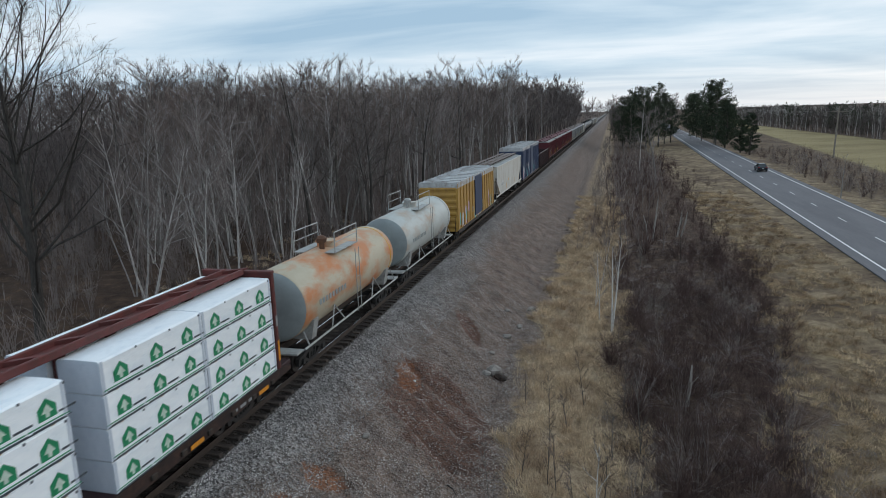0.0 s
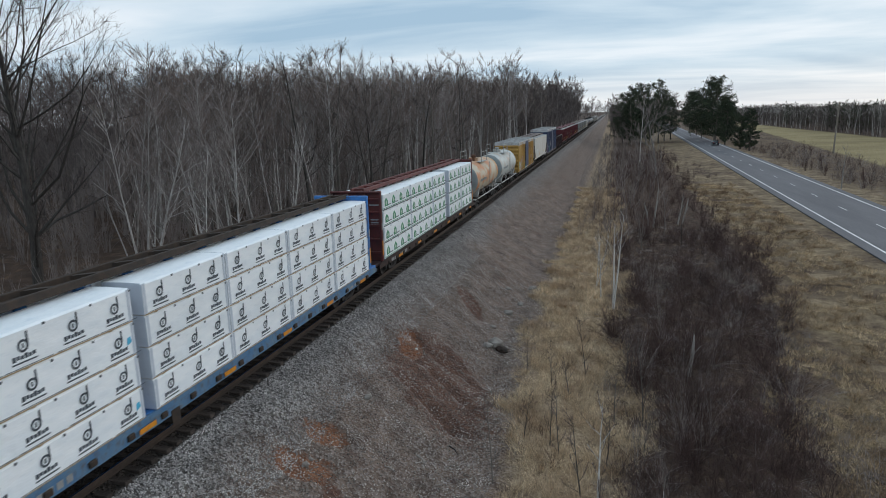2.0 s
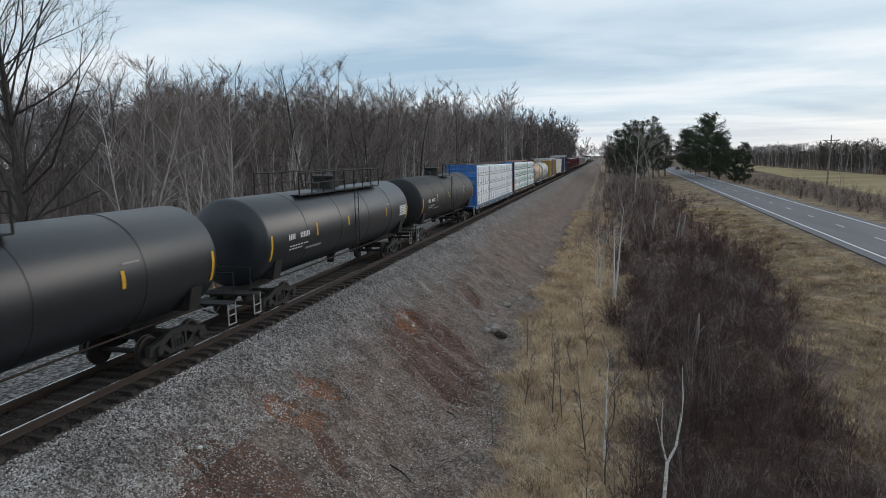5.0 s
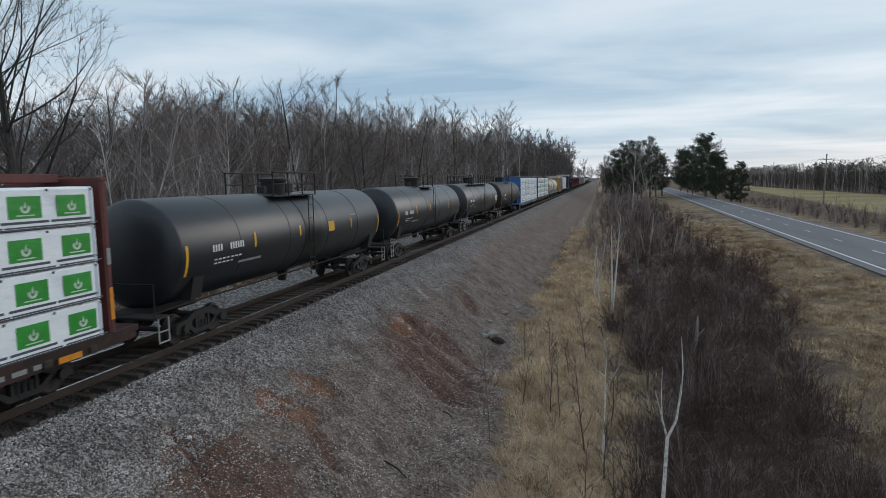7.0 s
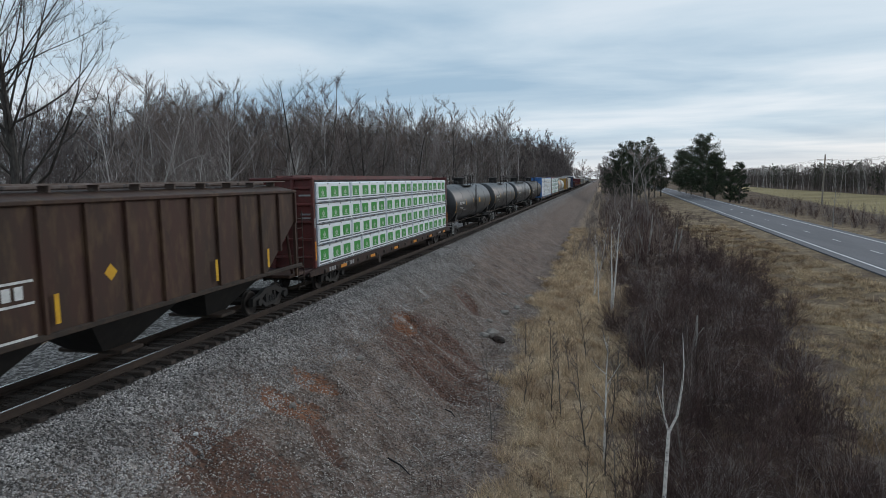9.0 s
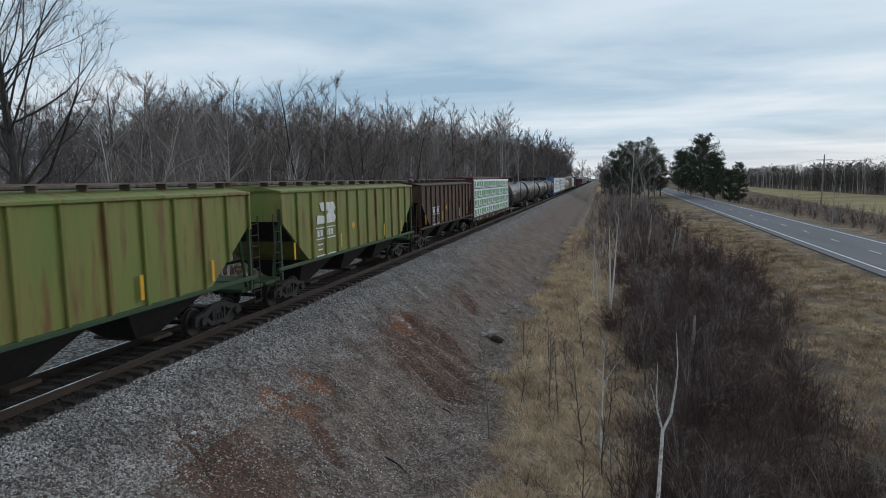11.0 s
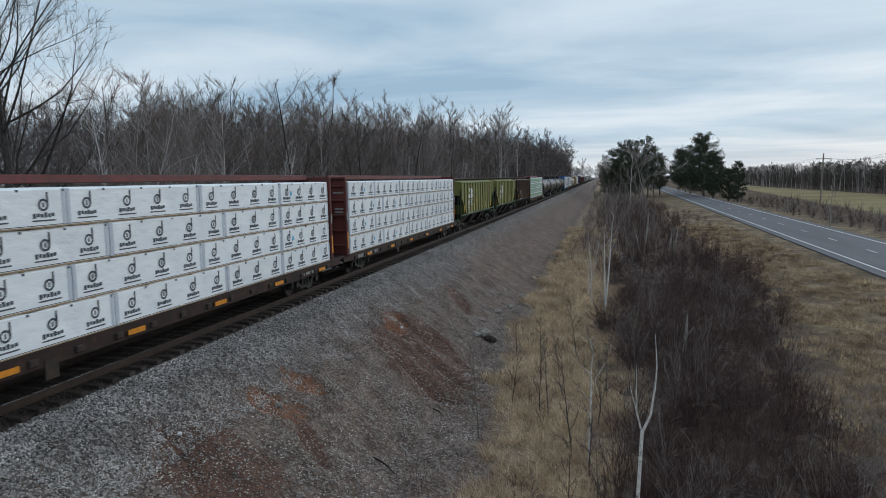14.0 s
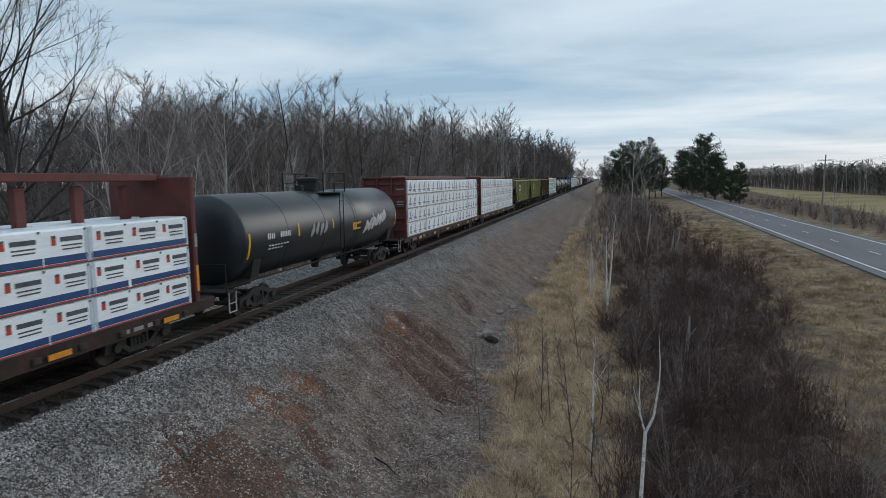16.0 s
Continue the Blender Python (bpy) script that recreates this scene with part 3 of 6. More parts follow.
        trunk = run(np.array([r.gauss(0, 0.1) * (forks > 1), r.gauss(0, 0.1) * (forks > 1), -0.3]), lean_d / np.linalg.norm(lean_d), h, trunk_r / forks ** 0.4, trunk_r * 0.12, 9, 0, crook * 0.32, 0.03)
        for i in range(limbs):
            f = start + (0.97 - start) * (i + r.random()) / limbs
            k = min(int(f * 9), 8)
            q, d, rr = trunk[k]
            q = q - d * r.random() * h / 9
            az = r.uniform(0, 2 * math.pi)
            out = np.array([math.cos(az), math.sin(az), rise * r.uniform(0.5, 1.5)])
            u = (f - start) / (1 - start)
            ln = height * reach * (0.62 + 0.5 * math.sin(math.pi * u ** 0.75) - 0.36 * u) * r.uniform(0.65, 1.15)
            limb = run(q, out / np.linalg.norm(out), ln, max(rr * 0.36, 0.018), 0.009, 4, 1, crook * 1.1, 0.05)
            for j in range(subs):
                f2 = (0.2 + 0.8 * (j + r.random()) / subs) * 3.999
                k2 = int(f2)
                q2, d2, r2 = limb[k2]
                q2 = q2 - d2 * (1 - (f2 - k2)) * ln / 4
                d3 = d2 + np.array([r.gauss(0, 0.5), r.gauss(0, 0.5), r.gauss(0.32, 0.35)])
                sl = ln * r.uniform(0.22, 0.5) * (1.15 - 0.12 * f2)
                sub = run(q2, d3 / np.linalg.norm(d3), sl, max(r2 * 0.55, 0.009), 0.005, 2, 2, 0.22, 0.04)
                for t in range(twigs):
                    q3, d4, r3 = sub[t % 2]
                    q3 = q3 - d4 * r.random() * sl / 2
                    d5 = d4 + np.array([r.gauss(0, 0.6), r.gauss(0, 0.6), r.gauss(0.2, 0.45)])
                    run(q3, d5 / np.linalg.norm(d5), twig_len * r.uniform(0.3, 0.85), 0.006, 0.003, 1, 3, 0, 0)
    return segs


def pieces_to_arrays(segs, sides=3, fat=1.0):
    p0, p1 = np.array([s[0] for s in segs]), np.array([s[1] for s in segs])
    r0, r1 = np.array([s[2] for s in segs]) * fat, np.array([s[3] for s in segs]) * fat
    d = p1 - p0
    d /= np.linalg.norm(d, axis=1)[:, None] + 1e-9
    ref = np.where(np.abs(d[:, 2:3]) > 0.9, np.array([[1.0, 0, 0]]), np.array([[0, 0, 1.0]]))
    a = np.cross(d, ref)
    a /= np.linalg.norm(a, axis=1)[:, None] + 1e-9
    b_ = np.cross(d, a)
    ang = 2 * np.pi * np.arange(sides) / sides
    ring = a[:, None, :] * np.cos(ang)[None, :, None] + b_[:, None, :] * np.sin(ang)[None, :, None]
    v = np.concatenate([p0[:, None] + ring * r0[:, None, None], p1[:, None] + ring * r1[:, None, None]], 1)
    base = (np.arange(len(segs)) * 2 * sides)[:, None, None]
    k = np.arange(sides)
    f = np.stack([k, (k + 1) % sides, sides + (k + 1) % sides, sides + k], 1)[None] + base
    return v.reshape(-1, 3), f.reshape(-1, 4)


def chain_arrays(segs, sides):
    """Upright stems as unbroken tapering tubes."""
    vs, fs = [], []
    ang = 2 * np.pi * np.arange(sides) / sides
    ring = np.stack([np.cos(ang), np.sin(ang), np.zeros(sides)], 1)
    k, last = np.arange(sides), None
    for p, q, a, b_, _ in segs:
        if last is None or np.abs(last - p).max() > 1e-6:
            vs.append(p + ring * a)
        o = (len(vs) - 1) * sides
        vs.append(q + ring * b_)
        fs.append(np.stack([o + k, o + (k + 1) % sides, o + sides + (k + 1) % sides, o + sides + k], 1))
        last = q
    return np.concatenate(vs), np.concatenate(fs)


def slivers(segs, seed=0):
    """Fine twigs as narrow tapering leaves of wood, one triangle each."""
    rs = np.random.default_rng(seed + len(segs))
    p0, p1 = np.array([s[0] for s in segs]), np.array([s[1] for s in segs])
    w = np.cross(p1 - p0, rs.normal(size=p0.shape))
    w *= (np.array([s[2] for s in segs]) / (np.linalg.norm(w, axis=1) + 1e-9))[:, None]
    v = np.stack([p0 - w, p0 + w, p1], 1).reshape(-1, 3)
    return v, np.arange(len(v)).reshape(-1, 3)


def as_triangles(quads):
    return np.concatenate([quads[:, [0, 1, 2]], quads[:, [0, 2, 3]]])


def wood_arrays(segs, tubes=1):
    """Branches up to an order as three-sided tubes, the finer ones as slivers."""
    big, fine = [s for s in segs if s[4] <= tubes], [s for s in segs if s[4] > tubes]
    if not big:
        return slivers(fine)
    v1, f1 = pieces_to_arrays(big, 3)
    f1 = as_triangles(f1)
    if not fine:
        return v1, f1
    v2, f2 = slivers(fine)
    return np.concatenate([v1, v2]), np.concatenate([f1, f2 + len(v1)])


def tree_meshes(name, segs, bark, twig, fat=1.0):
    """The two parts of a bare tree: trunk with limbs, and the crown of finer branches."""
    big = [s for s in segs if s[4] == 0]
    limbs = [(s[0], s[1], s[2] * min(fat, 1.3), s[3] * min(fat, 1.3), 1) for s in segs if s[4] == 1]
    fine = [s for s in segs if s[4] > 1]
    v1, f1 = chain_arrays(big, 7)
    if limbs and fine:
        v3, f3 = pieces_to_arrays(limbs, 3)
        v1, f1 = np.concatenate([v1, v3]), np.concatenate([f1, f3 + len(v1)])
    elif limbs:
        fine = limbs
    fine = [(s[0], s[1], min(s[2], 0.011) * fat, min(s[3], 0.008) * fat, s[4]) for s in fine]
    v2, f2 = wood_arrays(fine, 2 if len(fine) < 2500 else 1)
    return array_mesh("trunk", v1, f1, bark), array_mesh("crown", v2, f2, twig)


def plant(name, meshes, m, label, group="", category="tree"):
    t = new(name)
    for part_name, me in zip(("trunk", "crown"), meshes):
        ob = new(part_name, me)
        ob.parent = t
    t.matrix_basis = m
    return tagged(t, label, category, group)


tr = random.Random(11)
HARD = [tree_meshes("h", branchings(tr, tr.uniform(15, 18), tr.uniform(0.15, 0.22), 22, 12, 5, 0.30, rise=0.95, reach=0.34, twig_len=0.85, crook=0.13), "bark_dark", "twig", 1.5) for _ in range(6)]
PALE = [tree_meshes("p", branchings(tr, tr.uniform(14, 17), tr.uniform(0.11, 0.15), 22 // k_ + 4, 11, 5, 0.34, rise=1.25, reach=0.29, twig_len=0.8, crook=0.17, forks=k_), "bark_grey", "twig_pale", 1.2) for k_ in (1, 1, 1, 1, 2)]
MID = [tree_meshes("m", branchings(tr, tr.uniform(15, 18), tr.uniform(0.15, 0.22), 20, 9, 5, 0.26, rise=0.9, reach=0.35, twig_len=1.1, crook=0.13), "bark_dark", "twig", 2.2) for _ in range(5)]
MIDP = [tree_meshes("n", branchings(tr, tr.uniform(14, 17), 0.14, 20, 9, 5, 0.32, rise=1.2, reach=0.29, twig_len=1.0), "bark_grey", "twig_pale", 2.0) for _ in range(3)]
BIRCH = [tree_meshes("b", branchings(tr, tr.uniform(11, 14), 0.10, 13, 5, 7, 0.35, rise=1.6, reach=0.2, forks=k_), "bark_birch", "twig_pale", 1.1) for k_ in (1, 2, 3, 2)]


def ground_at(x, y):
    return float(land(x, y))


def stature(r, x, y, lo=0.70, hi=1.06):
    """The wood grows taller away from the line's clearing."""
    d = math.hypot(x - 12.4, y)
    return 9.2 + (0.1 * min(d, 165) + 0.018 * max(0.0, d - 165)) * r.uniform(lo, hi)


def build_left_wood():
    r = random.Random(5)
    kinds = [(HARD, "bare_tree", "bare dark-barked hardwood tree among leafless woods", "bare trees of the wood"),
             (PALE, "bare_tree", "slender bare grey-barked tree among leafless woods", "bare trees of the wood"),
             (BIRCH, "birch_tree", "leafless white-barked birch at the wood's edge", "birches of the wood")]
    n = 0
    while n < 145:
        y = r.uniform(14, 105)
        x = -r.uniform(13.5, 20 + 0.36 * y)
        if y < -0.95 * x + 12 or (x > -17 and r.random() < 0.5):
            continue
        if (12.5 - x) / y > 0.86 and y < 58:
            continue
        meshes, name, label, group = kinds[r.choices((0, 1, 2), (0.40, 0.42, 0.18))[0]]
        s = stature(r, x, y, 0.5, 1.12) / 16.0
        plant(name, r.choice(meshes), pose(x, y, ground_at(x, y) - 0.1, r.gauss(0, 2.5), r.gauss(0, 2.5), r.uniform(0, 360)) @ Matrix.Scale(s, 4), label, group)
        n += 1
    n = 0
    while n < 125:
        y = r.uniform(85, 240)
        x = -r.uniform(11, 16 + 0.2 * y)
        meshes, name, label, group = r.choice([(MID, *kinds[0][1:]), (MIDP, *kinds[1][1:])])
        s = stature(r, x, y, 0.66, 1.08) / 17.6
        plant(name, r.choice(meshes), pose(x, y, ground_at(x, y) - 0.1, r.gauss(0, 2), r.gauss(0, 2), r.uniform(0, 360)) @ Matrix.Scale(s, 4), label, group)
        n += 1


build_left_wood()


def far_woods(name, spots, seed, label, h=(14, 19), mat="far_wood", fat=6.0, start=0.25, trunk=0.16, limbs=12):
    """Distant leafless woods as one mass of many small trees."""
    r = random.Random(seed)
    thin = [wood_arrays([(s[0], s[1], max(s[2], 0.012 * fat), max(s[3], 0.008 * fat), s[4]) for s in branchings(r, r.uniform(*h), trunk, limbs, 7, 4, start, rise=0.9, reach=0.33, twig_len=1.4, crook=0.13)], 0) for _ in range(7)]
    vs, fs, o = [], [], 0
    for x, y, s in spots:
        v, f = r.choice(thin)
        t = r.uniform(0, 2 * math.pi)
        rot = np.array([[math.cos(t), -math.sin(t), 0], [math.sin(t), math.cos(t), 0], [0, 0, 1]])
        vs.append(v @ rot.T * s + np.array([x, y, -3.4]))
        fs.append(f + o)
        o += len(v)
    return tagged(new(name, array_mesh(name, np.concatenate(vs), np.concatenate(fs), mat)), label, "woods", kind="stuff")


fr = random.Random(21)
def tall(r, spots):
    return [(x, y, stature(r, x, y) / 18.0) for x, y in spots]


far_woods("far_wood", tall(fr, [(-fr.uniform(11, 55), 235 + 330 * fr.random() ** 1.3) for _ in range(330)]), 1, "distant leafless woods beside the railway line", fat=3.6, limbs=15)
far_woods("back_wood", tall(fr, [(-48 - 90 * fr.random() ** 1.3, fr.uniform(70, 260)) for _ in range(240)] + [(-fr.uniform(42, 125), fr.uniform(30, 130)) for _ in range(190)]), 2, "leafless trees deep in the wood", fat=2.0, start=0.24, limbs=16)
far_woods("field_wood", [(104 + 45 * fr.random() ** 1.5, fr.uniform(180, 640), fr.uniform(0.52, 0.72)) for _ in range(620)], 3, "leafless woods beyond the tan field", fat=4.6, start=0.10, trunk=0.16, limbs=9)
far_woods("field_thicket", [(fr.uniform(106, 124), fr.uniform(180, 600), fr.uniform(0.35, 0.55)) for _ in range(230)], 9, "dark leafless thicket under the trees beyond the field", mat="twig", fat=7.0, start=0.03, trunk=0.14, limbs=9)
far_woods("field_conifers", [(fr.uniform(107, 150), fr.uniform(190, 640), fr.uniform(0.5, 0.74)) for _ in range(170)], 12, "dark conifers among the woods beyond the field", mat="needles", fat=9.0, start=0.08, trunk=0.16, limbs=16)
far_woods("field_birches", [(fr.uniform(102.5, 108), fr.uniform(180, 560), fr.uniform(0.55, 0.70)) for _ in range(100)], 8, "pale-trunked birches at the edge of the field", mat="bark_grey", fat=3.5, start=0.6, trunk=0.16, limbs=3)
far_woods("line_wood", [(fr.uniform(12, 26), fr.uniform(270, 600), fr.uniform(0.5, 0.95)) for _ in range(110)], 4, "leafless trees between the railway and the road far off", fat=4.0)
far_woods("closing_wood", [(fr.choice([-1, 1]) * fr.uniform(5, 70), fr.uniform(600, 1050), fr.uniform(0.9, 1.4)) for _ in range(150)] + [(fr.uniform(-90, 230), fr.uniform(1510, 1600), fr.uniform(1.4, 1.9)) for _ in range(120)], 6, "leafless woods closing the view along the line", fat=8.0, limbs=9)


# ---- the train ----
SPEED = 16.8
MOVING = []
WHEELSETS = []


def rolling(ob, s):
    """Puts a thing at its place on the train; s is the place along the track at the clip's start."""
    MOVING.append((ob, ob.matrix_basis.copy(), s))
    ob.matrix_basis = Matrix.Translation((0, s, 0)) @ ob.matrix_basis
    return ob


def wheelset_geo():
    g = Geo()
    for s in (-1, 1):
        g.lathe([(s * 0.69, 0.44), (s * 0.715, 0.45), (s * 0.725, 0.425), (s * 0.81, 0.415), (s * 0.82, 0.37), (s * 0.79, 0.33), (s * 0.77, 0.15), (s * 0.83, 0.12), (s * 0.83, 0.02)], 20, "x")
    return g.tube((-0.95, 0, 0), (0.95, 0, 0), 0.075, n=10)


WHEEL_ME = None


def add_truck(car, y):
    """A two-axle truck: side frames, bolster, springs and two wheelsets."""
    global WHEEL_ME
    truck = new("truck")
    truck.parent = car
    truck.location = (0, y, 0)
    if WHEEL_ME is None:
        WHEEL_ME = mesh_of("wheelset", wheelset_geo(), "wheel_steel", True)
        g = Geo().prism([(-1.25, 0.36), (-1.2, 0.62), (-0.75, 0.70), (-0.35, 0.86), (0.35, 0.86), (0.75, 0.70), (1.2, 0.62), (1.25, 0.36), (1.02, 0.36), (0.98, 0.48), (0.6, 0.55), (0.3, 0.70), (-0.3, 0.70), (-0.6, 0.55), (-0.98, 0.48), (-1.02, 0.36)], -0.07, 0.07, "x")
        g.prism([(-0.85, 0.56), (-0.4, 0.22), (0.4, 0.22), (0.85, 0.56), (0.70, 0.58), (0.33, 0.34), (-0.33, 0.34), (-0.70, 0.58)], -0.06, 0.06, "x")
        g.box(0, -0.29, 0.52, 0.13, 0.09, 0.4).box(0, 0.29, 0.52, 0.13, 0.09, 0.4)
        for e_ in (-0.89, 0.89):
            g.tube((0.05, e_, 0.46), (0.16, e_, 0.46), 0.12, n=10)
        add_truck.frame = mesh_of("side_frame", g, "iron_dark")
        add_truck.bolster = mesh_of("bolster", Geo().box(0, 0, 0.62, 2.1, 0.4, 0.26, 0.03), "iron_dark")
        g = Geo()
        for a in (-0.16, 0.0, 0.16):
            g.lathe([(0.30, 0.07), (0.56, 0.07)], 8, "z", 0, a, 0)
        add_truck.spring = mesh_of("spring", g, "iron_dark")
    for k in (-0.9, 0.9):
        w = new("wheelset", WHEEL_ME)
        w.parent = truck
        w.location = (0, k, 0.42)
        WHEELSETS.append((w, k))
    for s in (-1, 1):
        o = new("side_frame", add_truck.frame)
        o.parent, o.location = truck, (s * 1.02, 0, 0)
        o = new("spring", add_truck.spring)
        o.parent, o.location = truck, (s * 1.02, 0, 0)
    o = new("bolster", add_truck.bolster)
    o.parent = truck
    return truck


def add_couplers(car, half):
    for s in (-1, 1):
        g = Geo().box(0, s * (half - 0.45), 0.88, 0.16, 0.7, 0.16, 0.02).box(0, s * (half - 0.08), 0.88, 0.30, 0.26, 0.28, 0.05)
        g.tube((0.25, s * (half - 0.5), 0.75), (0.3, s * (half - 0.05), 0.55), 0.03)
        part("coupler", g, "iron_dark", car)


def bars(car, spec, mat, x=None, name="lettering"):
    """Plain bars in place of lettering; spec: y, z, length, height on the side at x."""
    g = Geo()
    for y, z, w, h in spec:
        g.box(x, y, z, 0.008, w, h)
    tagged(part(name, g, mat, car), kind="stuff")


def ladder(car, y, x, z0, z1, mat, dy=0.42, rungs=6):
    g = Geo().tube((x, y - dy / 2, z0), (x, y - dy / 2, z1), 0.02).tube((x, y + dy / 2, z0), (x, y + dy / 2, z1), 0.02)
    for i in range(rungs):
        z = z0 + (z1 - z0) * (i + 0.3) / rungs
        g.tube((x, y - dy / 2, z), (x, y + dy / 2, z), 0.016, n=4)
    part("ladder", g, mat, car)


def centerbeam_car(s, paint, label, chord="oxide", post="oxide", dark="oxide_dark"):
    """A flat car with end bulkheads and a beam along its middle."""
    car = tagged(new("lumber_flatcar"), label, "freight car", "cars of the train")
    part("deck", Geo().box(0, 0, 1.0, 2.72, 22.6, 0.14, 0.02), dark, car)
    for sd in (-1, 1):
        part("side_sill", Geo().prism([(-12.0, 0.98), (-12.0, 0.80), (-9.5, 0.74), (-7.5, 0.70), (7.5, 0.70), (9.5, 0.74), (12.0, 0.80), (12.0, 0.98), (11.3, 1.08), (-11.3, 1.08)], sd * 1.36 - 0.04, sd * 1.36 + 0.04, "x"), "sill_dark" if paint != "car_blue" else "sill_blue", car)
        pocket = mesh_of("stake_pocket", Geo().box(0, 0, 0, 0.08, 0.24, 0.16, 0.02), "iron_rust")
        for k in range(18):
            ob = new("stake_pocket", pocket)
            ob.parent, ob.location = car, (sd * 1.42, -10.6 + k * 1.247, 0.86)
    for k in range(6):
        part("reflector", Geo().box(1.475, -9.4 + k * 3.74 + 0.6, 0.86, 0.012, 0.62, 0.13), "orange", car)
    g = Geo().box(1.41, -3.9, 0.62, 0.02, 0.35, 0.42)
    bars(car, [(-10.1 + 0.26 * k, 0.87, 0.17, 0.17) for k in range(3)] + [(-8.55 + 0.26 * k, 0.87, 0.17, 0.17) for k in range(5)] + [(8.2 + 0.5 * k, 0.86, 0.34, 0.10) for k in range(3)], "lettering_dim", 1.405)
    part("placard_frame", g, "iron_rust", car)
    for e_ in (-1, 1):
        wall = part("bulkhead", Geo().box(0, e_ * 11.24, 2.83, 2.70, 0.06, 3.56, 0.015), paint, car)
        for x in (-1.30, -0.46, 0.46, 1.30):
            part("upright", Geo().box(x, e_ * 11.33, 2.83, 0.12, 0.15, 3.58, 0.02), paint, wall)
        for z in (1.5, 2.2, 2.9, 3.6, 4.25):
            part("stiffener", Geo().box(0, e_ * 11.32, z, 2.6, 0.11, 0.10, 0.015), paint, wall)
        part("cap", Geo().box(0, e_ * 11.32, 4.62, 2.74, 0.22, 0.10, 0.02), paint, wall)
        part("end_platform", Geo().box(0, e_ * 11.85, 0.98, 2.5, 0.9, 0.16, 0.02), dark, car)
        g = Geo()
        for z, w in ((3.95, 0.5), (3.2, 0.42), (3.05, 0.42), (2.92, 0.38)):
            g.box(0.95, e_ * 11.275, z, w, 0.02, 0.07)
        part("lettering", g, "lettering_dim", car)
        part("reflector", Geo().box(1.365, e_ * 11.33, 1.75, 0.012, 0.11, 0.75), "orange", car)
        part("side_mark", Geo().box(1.365, e_ * 11.33, 2.85, 0.01, 0.12, 0.38), "lettering_dim", car)
    for k in range(13):
        y = -10.2 + k * 1.7
        part("center_post", Geo().box(0, y, 2.75, 0.16, 0.30, 3.4, 0.02), post, car)
    g = Geo().box(-0.33, 0, 4.66, 0.10, 22.2, 0.20, 0.02).box(0.33, 0, 4.66, 0.10, 22.2, 0.20, 0.02).box(0, 0, 4.60, 0.6, 22.2, 0.03)
    for k in range(16):
        y = -10.8 + k * 1.44
        g.prism([(-0.28, y), (0.28, y + 0.55), (0.28, y + 0.75), (-0.28, y + 0.2)], 4.61, 4.72, "z")
    part("top_chord", g, chord, car)
    for y in (-9.1, 9.1):
        add_truck(car, y)
    add_couplers(car, 12.27)
    return rolling(car, s)


def wrapped_bundle(length, h, style, seed):
    """A plastic-wrapped stack of boards: rounded cover, printed marks, dark folds, wooden battens below."""
    r = random.Random(seed)
    b_ = new("lumber_bundle")
    g = Geo()
    ny, w = max(6, int(length / 0.35)), 1.20
    sec = [(-w / 2, 0.0), (-w / 2, h * 0.5), (-w / 2, h - 0.05), (-w / 2 + 0.05, h), (0, h + 0.012), (w / 2 - 0.05, h), (w / 2, h - 0.05), (w / 2, h * 0.5), (w / 2, 0.0)]
    vs, fs = [], []
    for i in range(ny + 1):
        y = -length / 2 + length * i / ny
        for j, (x, z) in enumerate(sec):
            k = -abs(r.gauss(0, 0.008)) if 0 < i < ny else 0
            vs.append((x + (k if j in (1, 7) else 0), y, z + (k if 2 < j < 6 else 0)))
    m_ = len(sec)
    for i in range(ny):
        for j in range(m_):
            fs.append((i * m_ + j, i * m_ + (j + 1) % m_, (i + 1) * m_ + (j + 1) % m_, (i + 1) * m_ + j))
    g.add(vs, fs)
    part("wrap", g, "wrap", b_, "white plastic wrap")
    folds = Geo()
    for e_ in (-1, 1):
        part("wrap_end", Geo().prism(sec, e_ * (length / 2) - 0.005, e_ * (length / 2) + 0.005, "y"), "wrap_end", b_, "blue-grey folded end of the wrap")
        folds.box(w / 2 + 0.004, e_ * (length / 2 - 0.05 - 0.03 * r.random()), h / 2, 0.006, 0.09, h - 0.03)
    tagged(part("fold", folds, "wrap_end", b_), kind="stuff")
    g = Geo()
    for k in range(3):
        g.box(0, -length * 0.38 + k * length * 0.38, -0.022, w, 0.09, 0.04)
    part("batten", g, "batten", b_)
    part("board_edge", Geo().box(0, 0, -0.003, w + 0.012, length - 0.05, 0.03), "batten" if style == "ring" else "ink_grey", b_, "bare board edges under the wrap")
    x = w / 2 + 0.007
    bands, cyan, red, lines = Geo(), Geo(), Geo(), Geo()
    ink = {"house": "ink_green", "block": "ink_bright_green", "ring": "ink_grey", "stripe": "ink_blue"}[style]
    n = max(2, round(length / 1.18))
    dy = length / n
    for k in range(n):
        y = -length / 2 + dy * (k + 0.5) + r.uniform(-0.06, 0.06)
        marks, pale = Geo(), Geo()
        if style == "house":
            marks.prism([(y - 0.24, 0.16), (y + 0.24, 0.16), (y + 0.24, 0.42), (y, 0.62), (y - 0.24, 0.42)], x - 0.006, x, "x")
            pale.prism([(y - 0.05, 0.2), (y + 0.05, 0.2), (y + 0.05, 0.3), (y + 0.15, 0.3), (y, 0.5), (y - 0.15, 0.3), (y - 0.05, 0.3)], x, x + 0.003, "x")
            lines.box(x - 0.003, y + 0.02, 0.075, 0.006, dy * 0.96, 0.03)
            bands.box(x - 0.003, y + 0.52, 0.20, 0.006, 0.46, 0.05).box(x - 0.003, y + 0.1, 0.025, 0.006, dy * 0.9, 0.02)
        elif style == "block":
